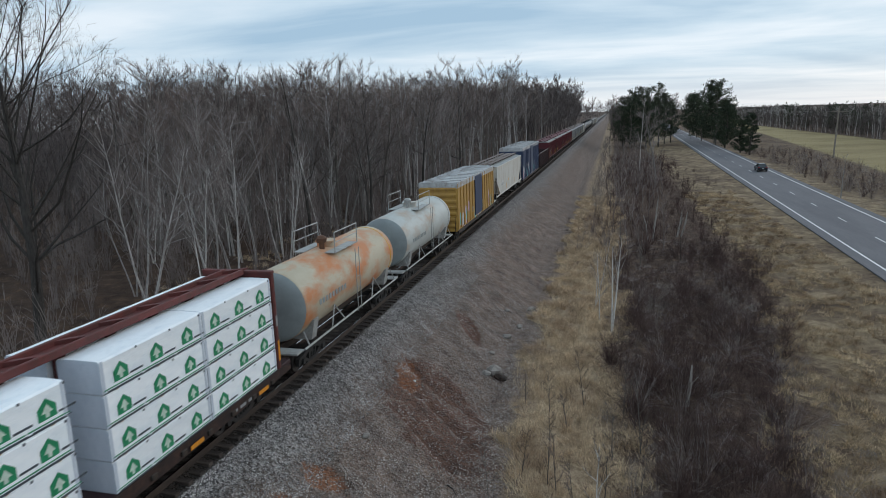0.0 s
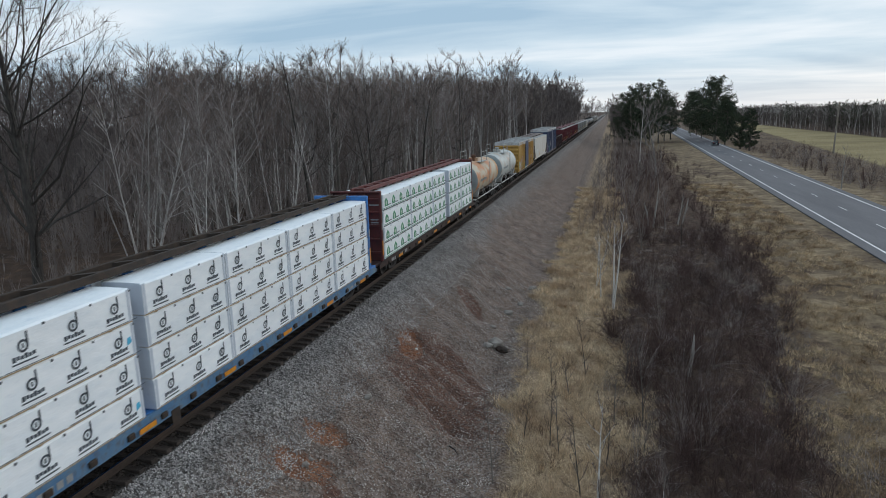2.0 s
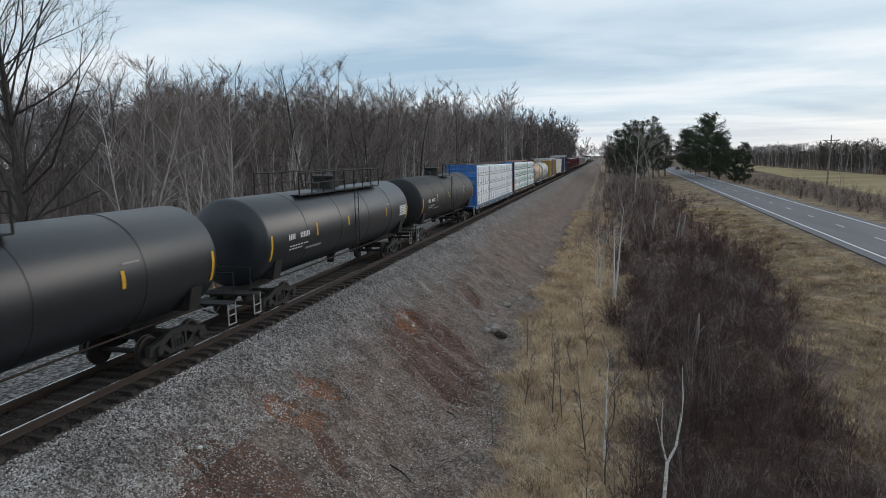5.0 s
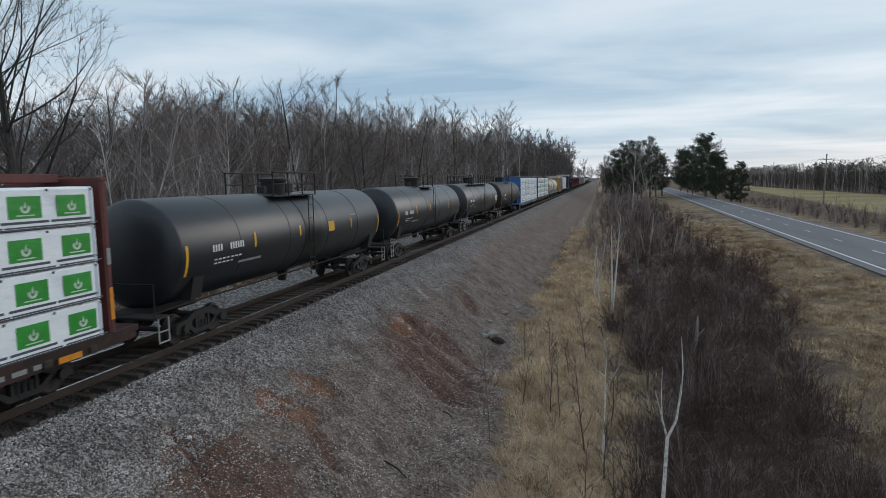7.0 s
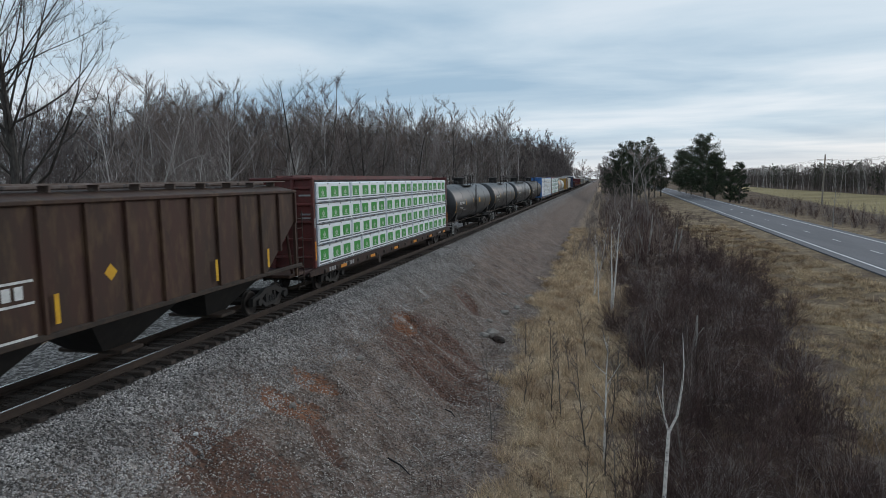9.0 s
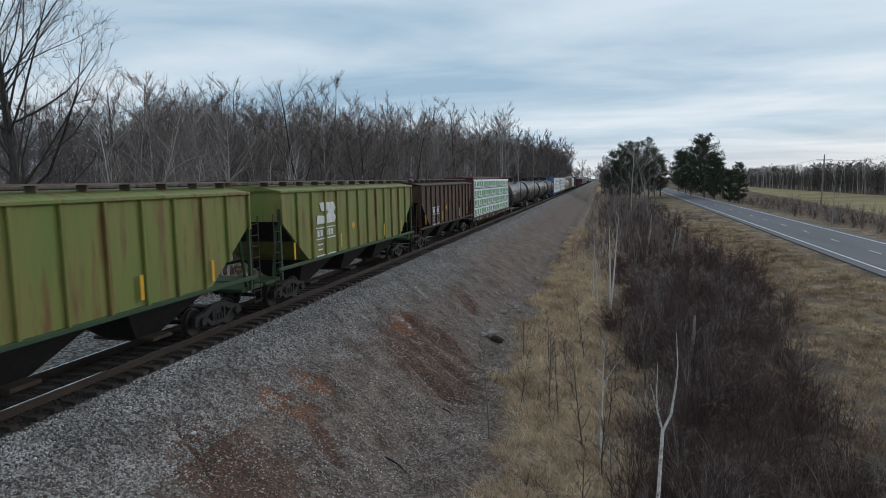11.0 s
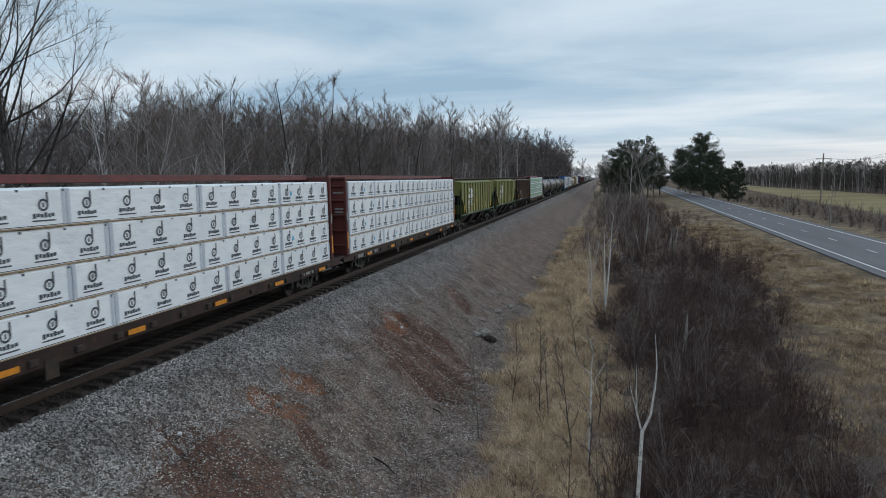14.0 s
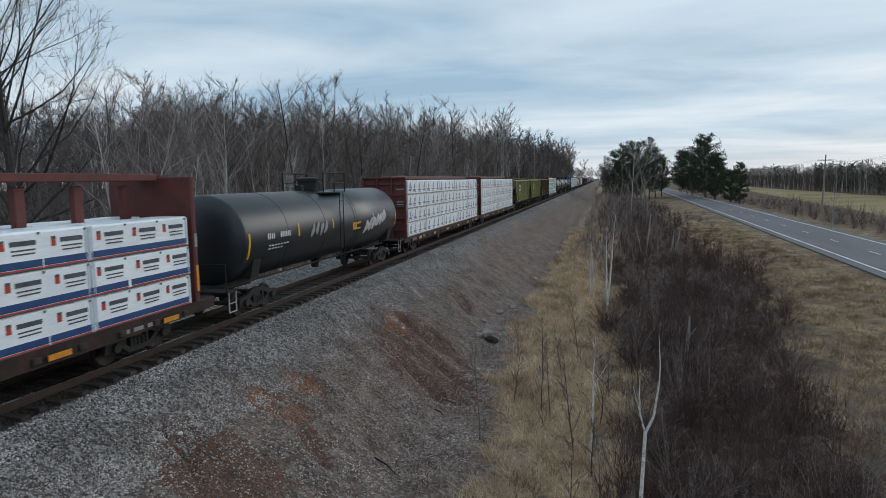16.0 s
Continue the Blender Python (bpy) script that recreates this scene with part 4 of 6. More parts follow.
            marks.box(x - 0.003, y, 0.43, 0.006, 0.78, 0.44)
            g2 = [(0.06 * math.cos(t) * 2 + y, 0.43 + 0.12 * math.sin(t)) for t in np.linspace(math.pi, 2 * math.pi, 9)]
            pale.prism(g2 + [(a * 0.55 + y * 0.45, c + 0.045) for a, c in reversed(g2)], x, x + 0.003, "x")
            pale.prism([(y - 0.03, 0.42), (y + 0.03, 0.42), (y + 0.01, 0.56)], x, x + 0.003, "x")
            pale.box(x + 0.0015, y, 0.27, 0.003, 0.42, 0.025)
            bands.box(x - 0.003, y, 0.13, 0.006, dy * 0.92, 0.05).box(x - 0.003, y + 0.1, 0.035, 0.006, dy * 0.98, 0.03)
        elif style == "ring":
            cz = 0.46
            ring = [(y + 0.135 * math.cos(t), cz + 0.135 * math.sin(t)) for t in np.linspace(0.0, 2 * math.pi, 15)[:-1]]
            inner = [(y + 0.085 * math.cos(t), cz + 0.085 * math.sin(t)) for t in np.linspace(0.0, 2 * math.pi, 15)[:-1]]
            vs = [(x, a, c) for a, c in ring] + [(x, a, c) for a, c in inner]
            marks.add(vs, [(i, (i + 1) % 14, 14 + (i + 1) % 14, 14 + i) for i in range(14)])
            lines.box(x - 0.003, y + 0.115, cz + 0.14, 0.006, 0.045, 0.26)
            lines.box(x - 0.003, y, cz, 0.006, 0.035, 0.10)
            for q in range(6):
                lines.box(x - 0.003, y - 0.24 + q * 0.095, 0.235 + 0.012 * (q % 2), 0.006, 0.07, 0.075 + 0.03 * (q in (0, 3)))
            bands.box(x - 0.003, y, 0.13, 0.006, 0.6, 0.03)
            bands.box(x - 0.003, y + 0.1, 0.03, 0.006, dy * 0.97, 0.014)
            if r.random() < 0.16:
                cyan.prism([(y + 0.28, 0.3), (y + 0.44, 0.36), (y + 0.40, 0.5), (y + 0.30, 0.48)], x - 0.004, x, "x")
        else:
            marks.box(x - 0.003, y + dy * 0.0, 0.125, 0.006, dy - 0.004, 0.15)
            red.box(x - 0.003, y, 0.025, 0.006, dy, 0.03)
            red.box(x - 0.003, y - 0.33, 0.52, 0.006, 0.12, 0.15)
            bands.box(x - 0.003, y - 0.33, 0.62, 0.006, 0.12, 0.06)
            for q in range(3):
                bands.box(x - 0.003, y + 0.16, (0.56, 0.42, 0.34)[q], 0.006, 0.62 - 0.04 * q, 0.03 if q else 0.10)
        mark = part("printed_mark", marks, ink, b_)
        if pale.n:
            part("emblem", pale, "ink_pale", mark)
        # folds at the top edge
        bands.box(x - 0.006, y + dy * 0.5 - 0.06, h - 0.06, 0.016, 0.06, 0.05, 0.0)
    tagged(part("printed_band", bands, "ink_grey", b_), kind="stuff")
    for nm, g, mt in (("printed_patch", cyan, "ink_cyan"), ("printed_line", red, "ink_red"), ("printed_line", lines, ink)):
        if g.n:
            tagged(part(nm, g, mt, b_), kind="stuff")
    return b_


BUNDLE = {"house": ("white-wrapped lumber bundle with green house emblems", 0.82), "block": ("white-wrapped lumber bundle with bright green panels", 0.82),
          "ring": ("white-wrapped lumber bundle with grey ring emblems", 0.82), "stripe": ("white-wrapped lumber bundle with blue stripes", 0.80)}


def load_bundles(s, style, tiers, splits, seed, group, gap=None, turn=True):
    """Lays the bundles of one car in tiers on both sides of the middle beam; splits: the lengths of a tier's bundles."""
    r = random.Random(seed)
    label, h = BUNDLE[style]
    protos = {}
    for tier in range(tiers):
        for side in (1, -1):
            lens = list(splits)
            if tier % 2 and turn:
                lens = lens[::-1]
            free = 22.2 - sum(lens) - 0.03 * len(lens)
            y = -11.1
            for i, ln in enumerate(lens):
                key = (ln, (tier + i) % 2)
                y += ln / 2 + 0.015
                z = 1.09 + tier * (h + 0.03) + 0.0
                m_ = pose(side * 0.755 + r.uniform(-0.012, 0.012), y, z, 0, 0, 0 if side > 0 else 180)
                if key not in protos:
                    b_ = protos[key] = wrapped_bundle(ln, h, style, seed * 10 + len(protos))
                    b_.matrix_basis = m_
                    tagged(b_, label, "lumber bundle", group)
                    todo.append((b_, s))
                else:
                    todo.append((copy_thing(protos[key], m_), s))
                y += ln / 2 + 0.015
                if gap == i:
                    y += free


todo = []


def tank_shell(car, length, radius, z, mat, bulge=0.42, y=0.0, name="tank", label=""):
    h = length / 2
    prof = [(-h, 0.02)] + [(-h + bulge * (1 - math.cos(t)), radius * math.sin(t) ** 0.8) for t in np.linspace(0.25, math.pi / 2, 7)]
    prof += [(-a, b_) for a, b_ in reversed(prof)]
    return part(name, Geo().lathe(prof, 40, "y", 0, y, z), mat, car, label, smooth=True)


def black_tank(s, label, seed, length=16.6, mat="tank_black", marks=(), band=False, half=9.48, sprays=(), rail=(-0.5, 1.9), repaint=False):
    """A long black tank car: shell, domed ends, manway platform with rails, walk boards and trucks."""
    r = random.Random(seed)
    car = tagged(new("tank_car"), label, "tank car", "cars of the train")
    R, cz = 1.52, 2.58
    tank_shell(car, length, R, cz, mat)
    for y in (-length / 2 + 1.2, length / 2 - 1.2):
        part("saddle", Geo().prism([(-1.25, 1.25), (1.25, 1.25), (1.4, 1.9), (-1.4, 1.9)], y - 0.25, y + 0.25, "y"), "iron_dark", car)
    for e_ in (-1, 1):
        part("stub_sill", Geo().box(0, e_ * (half - 2.2), 0.98, 0.55, 3.2, 0.30, 0.03), "iron_dark", car)
    part("bottom_valve", Geo().lathe([(0.62, 0.16), (0.95, 0.2), (1.1, 0.3)], 12, "z", 0, 0.4, 0), "iron_dark", car)
    part("brake_pipe", Geo().pipe([(0.5, -half + 1.2, 0.95), (0.55, -half + 3.5, 1.0), (0.55, half - 3.5, 1.0), (0.5, half - 1.2, 0.95)], 0.03, 6), "iron_rust", car)
    for k in range(4):
        y = -length * 0.3 + k * length * 0.2
        part("weld_band", Geo().lathe([(y - 0.03, R + 0.004), (y - 0.02, R + 0.012), (y + 0.02, R + 0.012), (y + 0.03, R + 0.004)], 40, "y", 0, 0, cz), mat, car, smooth=True)
    if band:
        part("painted_band", Geo().lathe([(-0.75, R + 0.005), (-0.74, R + 0.016), (0.74, R + 0.016), (0.75, R + 0.005)], 40, "y", 0, 0.3, cz), "band_black", car, "glossy black band round the tank", True)
    if repaint:
        part("repainted_section", Geo().lathe([(1.9, R + 0.003), (1.91, R + 0.009), (7.3, R + 0.009), (7.31, R + 0.003)], 40, "y", 0, 0, cz), "tank_repaint", car, "paler repainted section of the shell", True)
    # manway and its platform
    part("manway", Geo().lathe([(3.9, 0.46), (4.50, 0.46), (4.52, 0.54), (4.62, 0.54), (4.68, 0.3)], 20, "z", 0, 0, 0), "iron_dark", car, smooth=True)
    part("valve_box", Geo().box(0, 0.9, 4.25, 0.5, 0.6, 0.4, 0.04).box(0, -0.85, 4.2, 0.3, 0.3, 0.3, 0.04), "iron_dark", car)
    y0, y1 = rail
    for sd in (-1, 1):
        part("platform", Geo().box(sd * 0.72, (y0 + y1) / 2, 3.98, 0.5, y1 - y0, 0.04), "iron_dark", car)
        g = Geo().pipe([(sd * 0.95, y0, 3.98), (sd * 0.95, y0, 4.85), (sd * 0.95, y1, 4.85), (sd * 0.95, y1, 3.98)], 0.032, 5)
        g.pipe([(sd * 0.95, y0, 4.42), (sd * 0.95, y1, 4.42)], 0.022, 5)
        posts = max(2, round((y1 - y0) / 1.2))
        for k in range(1, posts):
            y = y0 + (y1 - y0) * k / posts
            g.tube((sd * 0.95, y, 3.9), (sd * 0.95, y, 4.85), 0.028, n=5)
        part("handrail", g, "iron_dark", car)
        ladder(car, 0, sd * 1.56, 0.95, 3.98, "iron_dark")
    for e_ in (-1, 1):
        part("end_platform", Geo().box(0, e_ * (half - 0.75), 1.05, 2.8, 0.55, 0.06, 0.01), "iron_dark", car)
        g = Geo().pipe([(-1.35, e_ * (half - 0.5), 1.05), (-1.35, e_ * (half - 0.5), 1.95), (1.35, e_ * (half - 0.5), 1.95), (1.35, e_ * (half - 0.5), 1.05)], 0.02, 5)
        part("end_rail", g, "iron_dark", car)
        g = Geo()
        g.box(1.40, e_ * (half - 0.75), 0.70, 0.03, 0.4, 0.03).box(1.40, e_ * (half - 0.75), 0.42, 0.03, 0.4, 0.03)
        g.tube((1.40, e_ * (half - 0.95), 1.05), (1.40, e_ * (half - 0.95), 0.4), 0.02, n=4).tube((1.40, e_ * (half - 0.55), 1.05), (1.40, e_ * (half - 0.55), 0.4), 0.02, n=4)
        part("step", g, "steel_pale", car)
    # upright yellow strips follow the curve of the shell
    for y, a0, a1 in ((-length / 2 + 0.55, -0.42, 0.15), (-length / 4, -0.1, 0.22), (-0.9, -0.05, 0.2), (length / 4, -0.1, 0.18), (length / 2 - 0.55, -0.42, 0.15)):
        g = Geo()
        pts = [(math.cos(t) * (R + 0.012), math.sin(t) * (R + 0.012) + cz) for t in np.linspace(a0, a1, 6)]
        for (xa, za), (xb, zb) in zip(pts, pts[1:]):
            g.add([(xa, y - 0.06, za), (xa, y + 0.06, za), (xb, y + 0.06, zb), (xb, y - 0.06, zb)], [(0, 1, 2, 3)])
        part("reflector", g, "yellow", car)
    for mat_, spec in marks:
        g = Geo()
        for y, a, w, h in spec:
            t0, t1 = a - h / 2 / R, a + h / 2 / R
            x0, z0, x1, z1 = math.cos(t0) * (R + 0.012), math.sin(t0) * (R + 0.012) + cz, math.cos(t1) * (R + 0.012), math.sin(t1) * (R + 0.012) + cz
            g.add([(x0, y - w / 2, z0), (x0, y + w / 2, z0), (x1, y + w / 2, z1), (x1, y - w / 2, z1)], [(0, 1, 2, 3)])
        tagged(part("lettering", g, mat_, car), kind="stuff")
    for mat_, blobs in sprays:
        for y0, a0, ry, ra in blobs:
            n, vs = 14, [(math.cos(a0) * (R + 0.016), y0, math.sin(a0) * (R + 0.016) + cz)]
            for ring in (0.5, 1.0):
                for i in range(n):
                    t = 2 * math.pi * i / n
                    k = ring * (1 + 0.18 * math.sin(3 * t + y0 * 5))
                    a = a0 + ra * k * math.sin(t) + 0.12 * k * math.cos(t)
                    vs.append((math.cos(a) * (R + 0.016), y0 + ry * k * math.cos(t), math.sin(a) * (R + 0.016) + cz))
            fs = [(0, 1 + i, 1 + (i + 1) % n) for i in range(n)] + [(1 + i, 1 + n + i, 1 + n + (i + 1) % n, 1 + (i + 1) % n) for i in range(n)]
            part("spray_paint", Geo().add(vs, fs), mat_, car)
    for y in (-half + 2.9, half - 2.9):
        add_truck(car, y)
    add_couplers(car, half)
    return rolling(car, s)


def number_marks(y, big=0.20):
    """Bars where a tank car's mark, number and weights stand."""
    out = [(y + 0.5 + k * big * 0.68, 0.02, big * 0.42, big) for k in range(4)] + [(y + 1.42 + k * big * 0.68, 0.02, big * 0.42, big) for k in range(6)]
    out += [(y + 0.62 + 0.22 * k, -0.20 - j * 0.075, 0.15, 0.045) for j in range(2) for k in range(7 - 2 * j)]
    return out


def short_tank(s, mat, label, half=6.55, end="tank_grey", yellow=False):
    """A short pale tank car with a caged dome and side sills on slanting struts."""
    car = tagged(new("tank_car"), label, "tank car", "cars of the train")
    R, cz, L = 1.45, 2.62, 2 * half - 1.9
    tank_shell(car, L, R, cz, mat)
    for e_ in (-1, 1):
        h = L / 2
        prof = [(e_ * (h + 0.006), 0.02)] + [(e_ * (h + 0.006 - 0.42 * (1 - math.cos(t))), (R + 0.002) * math.sin(t) ** 0.8) for t in np.linspace(0.25, 1.35, 7)]
        part("tank_end", Geo().lathe(prof, 40, "y", 0, 0, cz), end, car, smooth=True)
    part("seam", Geo().lathe([(-0.04, R + 0.004), (-0.03, R + 0.012), (0.03, R + 0.012), (0.04, R + 0.004)], 40, "y", 0, L / 2 - 0.8, cz), "yellow" if yellow else end, car, smooth=True)
    part("manway", Geo().lathe([(3.95, 0.42), (4.22, 0.42), (4.24, 0.48), (4.32, 0.48)], 20, "z"), mat, car, smooth=True)
    part("valve_dome", Geo().lathe([(4.0, 0.12), (4.35, 0.12), (4.36, 0.22), (4.55, 0.24), (4.66, 0.14)], 14, "z", 0.15, -0.8), "rust_brown" if yellow else "steel_pale", car, smooth=True)
    for sd in (-1, 1):
        part("platform", Geo().box(sd * 0.75, 0, 3.98, 0.5, 2.6, 0.04), "steel_pale", car)
        g = Geo().pipe([(sd * 1.0, -1.3, 3.98), (sd * 1.0, -1.3, 4.9), (sd * 1.0, 1.3, 4.9), (sd * 1.0, 1.3, 3.98)], 0.026, 6)
        g.pipe([(sd * 1.0, -1.3, 4.45), (sd * 1.0, 1.3, 4.45)], 0.02, 5)
        part("handrail", g, "steel_pale", car)
        ladder(car, 0, sd * 1.5, 1.0, 3.98, "steel_pale")
        g = Geo().pipe([(sd * 1.45, -half + 0.9, 1.12), (sd * 1.45, half - 0.9, 1.12)], 0.045, 6)
        for y in (-2.4, 2.4):
            g.tube((sd * 1.45, y - 0.7, 1.12), (sd * 1.3, y, 1.95), 0.03).tube((sd * 1.45, y + 0.7, 1.12), (sd * 1.3, y, 1.95), 0.03)
        for y in (-half + 1.3, half - 1.3):
            g.tube((sd * 1.45, y, 1.12), (sd * 1.2, y, 1.7), 0.03)
        part("side_rail", g, "steel_pale", car)
        bars(car, [(-L * 0.36 + k * 0.32, 2.55, 0.2, 0.22) for k in range(9)], "tank_grey", sd * (R + 0.01))
    part("sill", Geo().box(0, 0, 0.98, 0.6, 2 * half - 1.2, 0.3, 0.03), "iron_rust", car)
    for e_ in (-1, 1):
        part("end_platform", Geo().box(0, e_ * (half - 0.7), 1.05, 2.7, 0.6, 0.08, 0.01), "steel_pale", car)
        part("saddle", Geo().prism([(-1.2, 1.12), (1.2, 1.12), (1.38, 1.95), (-1.38, 1.95)], e_ * (half - 2.2) - 0.22, e_ * (half - 2.2) + 0.22, "y"), "steel_pale", car)
        add_truck(car, e_ * (half - 2.2))
    add_couplers(car, half)
    return rolling(car, s)


def hopper_car(s, paint, label, half=9.18, top=4.34, roof="roof_rust", ribs=13, panel=None, emblem=False, end=None, marks="lettering", distant=False):
    """A three-bay covered hopper: ribbed sides, slanting ends, running boards and hatches on the roof."""
    car = tagged(new("covered_hopper"), label, "freight car", "cars of the train")
    W, L = 1.52, half - 1.0
    body = [(-L + 0.1, top - 0.5), (-L + 0.1, 3.1), (-L + 2.3, 1.46), (L - 2.3, 1.46), (L - 0.1, 3.1), (L - 0.1, top - 0.5), (L - 0.1, top - 0.15), (-L + 0.1, top - 0.15)]
    part("body", Geo().prism(body, -W + 0.03, W - 0.03, "x"), paint, car)
    rest = Geo()
    for sd in (-1, 1):
        for k in range(ribs + 1):
            y = -L + 0.1 + (2 * L - 0.2) * k / ribs
            lo = 1.49 if abs(y) < L - 2.2 else 1.49 + (abs(y) - (L - 2.2)) * 0.72
            if k in (0, ribs):
                lo = 3.0
            if distant:
                rest.box(sd * (W + 0.015), y, (lo + top - 0.25) / 2, 0.09, 0.10, top - 0.25 - lo)
                continue
            part("side_rib", Geo().box(sd * (W + 0.015), y, (lo + top - 0.25) / 2, 0.09, 0.10, top - 0.25 - lo, 0.015), paint, car)
        part("top_rail", Geo().box(sd * (W + 0.005), 0, top - 0.19, 0.11, 2 * L, 0.10, 0.02), paint, car)
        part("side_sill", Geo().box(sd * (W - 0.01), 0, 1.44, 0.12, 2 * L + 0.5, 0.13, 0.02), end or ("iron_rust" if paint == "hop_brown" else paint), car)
    if distant:
        tagged(part("side_ribs", rest, paint, car), kind="stuff")
    roof_ = [(-W, top - 0.16), (-0.9, top - 0.02), (-0.35, top + 0.05), (0.35, top + 0.05), (0.9, top - 0.02), (W, top - 0.16)]
    part("roof", Geo().prism(roof_, -L, L, "y"), paint if roof == "roof_rust" and paint != "hop_white" else "hop_grey", car)
    for sd in (-1, 1):
        part("running_board", Geo().box(sd * 0.75, 0, top + 0.17, 0.42, 2 * L + 0.6, 0.04), roof, car)
        g = Geo()
        for k in range(12):
            g.box(sd * 0.75, -L + 0.4 + k * (2 * L - 0.8) / 11, top + 0.08, 0.3, 0.05, 0.16)
        part("board_brackets", g, roof, car)
    for k in range(9):
        y = -L + 0.9 + k * (2 * L - 1.8) / 8
        part("hatch", Geo().box(0, y, top + 0.11, 0.62, (2 * L - 1.8) / 8 - 0.12, 0.12, 0.03), roof, car)
    for k in (-1, 0, 1):
        y = k * (L - 2.6) * 0.78
        g = Geo().add([(sx * 1.3, y + sy * 1.75, 1.45) for sx in (-1, 1) for sy in (-1, 1)] + [(sx * 0.5, y + sy * 0.5, 0.42) for sx in (-1, 1) for sy in (-1, 1)],
                      [(0, 1, 3, 2), (4, 6, 7, 5), (0, 4, 5, 1), (2, 3, 7, 6), (0, 2, 6, 4), (1, 5, 7, 3)])
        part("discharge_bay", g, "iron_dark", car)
        part("outlet_gate", Geo().box(0, y, 0.38, 1.9, 0.8, 0.10, 0.02), "iron_rust", car)
    for e_ in (-1, 1):
        g = Geo().box(0, e_ * (half - 0.75), 1.05, 2.7, 1.3, 0.12, 0.02)
        for sd in (-1, 1):
            g.box(sd * 1.45, e_ * (L - 0.05), 2.3, 0.10, 0.10, 2.5)
            g.tube((sd * 1.2, e_ * (half - 0.9), 1.1), (sd * 1.2, e_ * (L - 0.3), 3.2), 0.05)
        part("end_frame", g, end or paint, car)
        # near-black on most cars: shade under the slanting end, put into the colour
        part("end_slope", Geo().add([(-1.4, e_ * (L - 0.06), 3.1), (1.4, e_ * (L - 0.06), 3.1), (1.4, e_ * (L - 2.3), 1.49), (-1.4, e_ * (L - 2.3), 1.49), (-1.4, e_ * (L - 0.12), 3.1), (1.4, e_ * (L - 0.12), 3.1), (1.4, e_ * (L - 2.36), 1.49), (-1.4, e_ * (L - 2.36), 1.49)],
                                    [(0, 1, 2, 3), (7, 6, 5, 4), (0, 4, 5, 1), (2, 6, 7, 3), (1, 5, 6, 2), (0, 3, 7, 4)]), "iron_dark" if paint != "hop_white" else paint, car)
        for sd in (-1, 1):
            ladder(car, e_ * (half - 0.75), sd * 1.5, 0.5, 3.4, "iron_rust", 0.45, 8)
        add_truck(car, e_ * (half - 2.35))
    for y in (-L + 0.9, -L * 0.35, L * 0.35, L - 2.3):
        part("reflector", Geo().box(W + 0.065, y, 1.98, 0.012, 0.12, 0.62), "yellow", car)
    if emblem:
        x = W + 0.004
        part("emblem", Geo().prism([(-L + 3.0, 2.80), (-L + 4.75, 2.80), (-L + 4.95, 3.00), (-L + 4.7, 3.20), (-L + 4.95, 3.40), (-L + 4.7, 3.65), (-L + 3.3, 3.65), (-L + 3.5, 3.30), (-L + 4.2, 3.30), (-L + 3.95, 3.10), (-L + 3.1, 3.15)], x - 0.006, x, "x"), marks, car, "white painted emblem")
    bars(car, [(-L + 3.15 + k * 0.3, 2.43, 0.2, 0.26) for k in range(2)] + [(-L + 3.95 + k * 0.28, 2.43, 0.19, 0.26) for k in range(3)] + [(-L + 3.9, 2.64, 1.9, 0.05), (-L + 3.9, 2.20, 1.9, 0.05), (-L + 3.9, 1.53, 1.9, 0.05), (-L + 3.3, 1.98, 0.5, 0.06), (-L + 3.3, 1.78, 0.4, 0.06)], marks, W - 0.02 + 0.01)
    part("warning_mark", Geo().prism([(-1.2, 2.3), (-1.0, 2.5), (-1.2, 2.7), (-1.4, 2.5)], W - 0.028, W - 0.022, "x"), "yellow", car)
    add_couplers(car, half)
    return rolling(car, s)


def boxcar(s, paint, label, half=8.7, top=4.75, roof="roof_grey", door="box_blue", sprays=True):
    """A boxcar: ribbed sides and ends, sliding door, pale ridged roof."""
    car = tagged(new("boxcar"), label, "freight car", "cars of the train")
    W, L = 1.50, half - 0.85
    part("body", Geo().box(0, 0, (1.0 + top) / 2, 2 * W - 0.06, 2 * L, top - 1.0, 0.03), paint, car)
    for sd in (-1, 1):
        for k in range(15):
            y = -L + 0.1 + k * (2 * L - 0.2) / 14
            if abs(y - 0.2) > 1.6:
                part("side_rib", Geo().box(sd * (W + 0.0), y, (1.1 + top) / 2, 0.09, 0.11, top - 1.25, 0.02), paint, car)
        part("door", Geo().box(sd * (W + 0.03), 0.2, (1.15 + top) / 2, 0.07, 2.9, top - 1.4, 0.02), door, car)
        part("side_sill", Geo().box(sd * W, 0, 0.98, 0.12, 2 * L, 0.22, 0.02), "iron_rust", car)
    for e_ in (-1, 1):
        for k in range(7):
            part("end_corrugation", Geo().prism([(e_ * L, 1.3 + k * 0.47), (e_ * (L + 0.07), 1.38 + k * 0.47), (e_ * (L + 0.07), 1.5 + k * 0.47), (e_ * L, 1.62 + k * 0.47)], -W + 0.1, W - 0.1, "x"), paint, car)
        ladder(car, e_ * (L + 0.05), 1.3, 0.6, 2.2, "iron_rust", 0.05)
        add_truck(car, e_ * (half - 2.4))
    part("roof", Geo().prism([(-W - 0.02, top - 0.42), (-W - 0.02, top), (0, top + 0.09), (W + 0.02, top), (W + 0.02, top - 0.42)], -L - 0.02, L + 0.02, "y"), roof, car, "pale galvanised roof")
    for k in range(14):
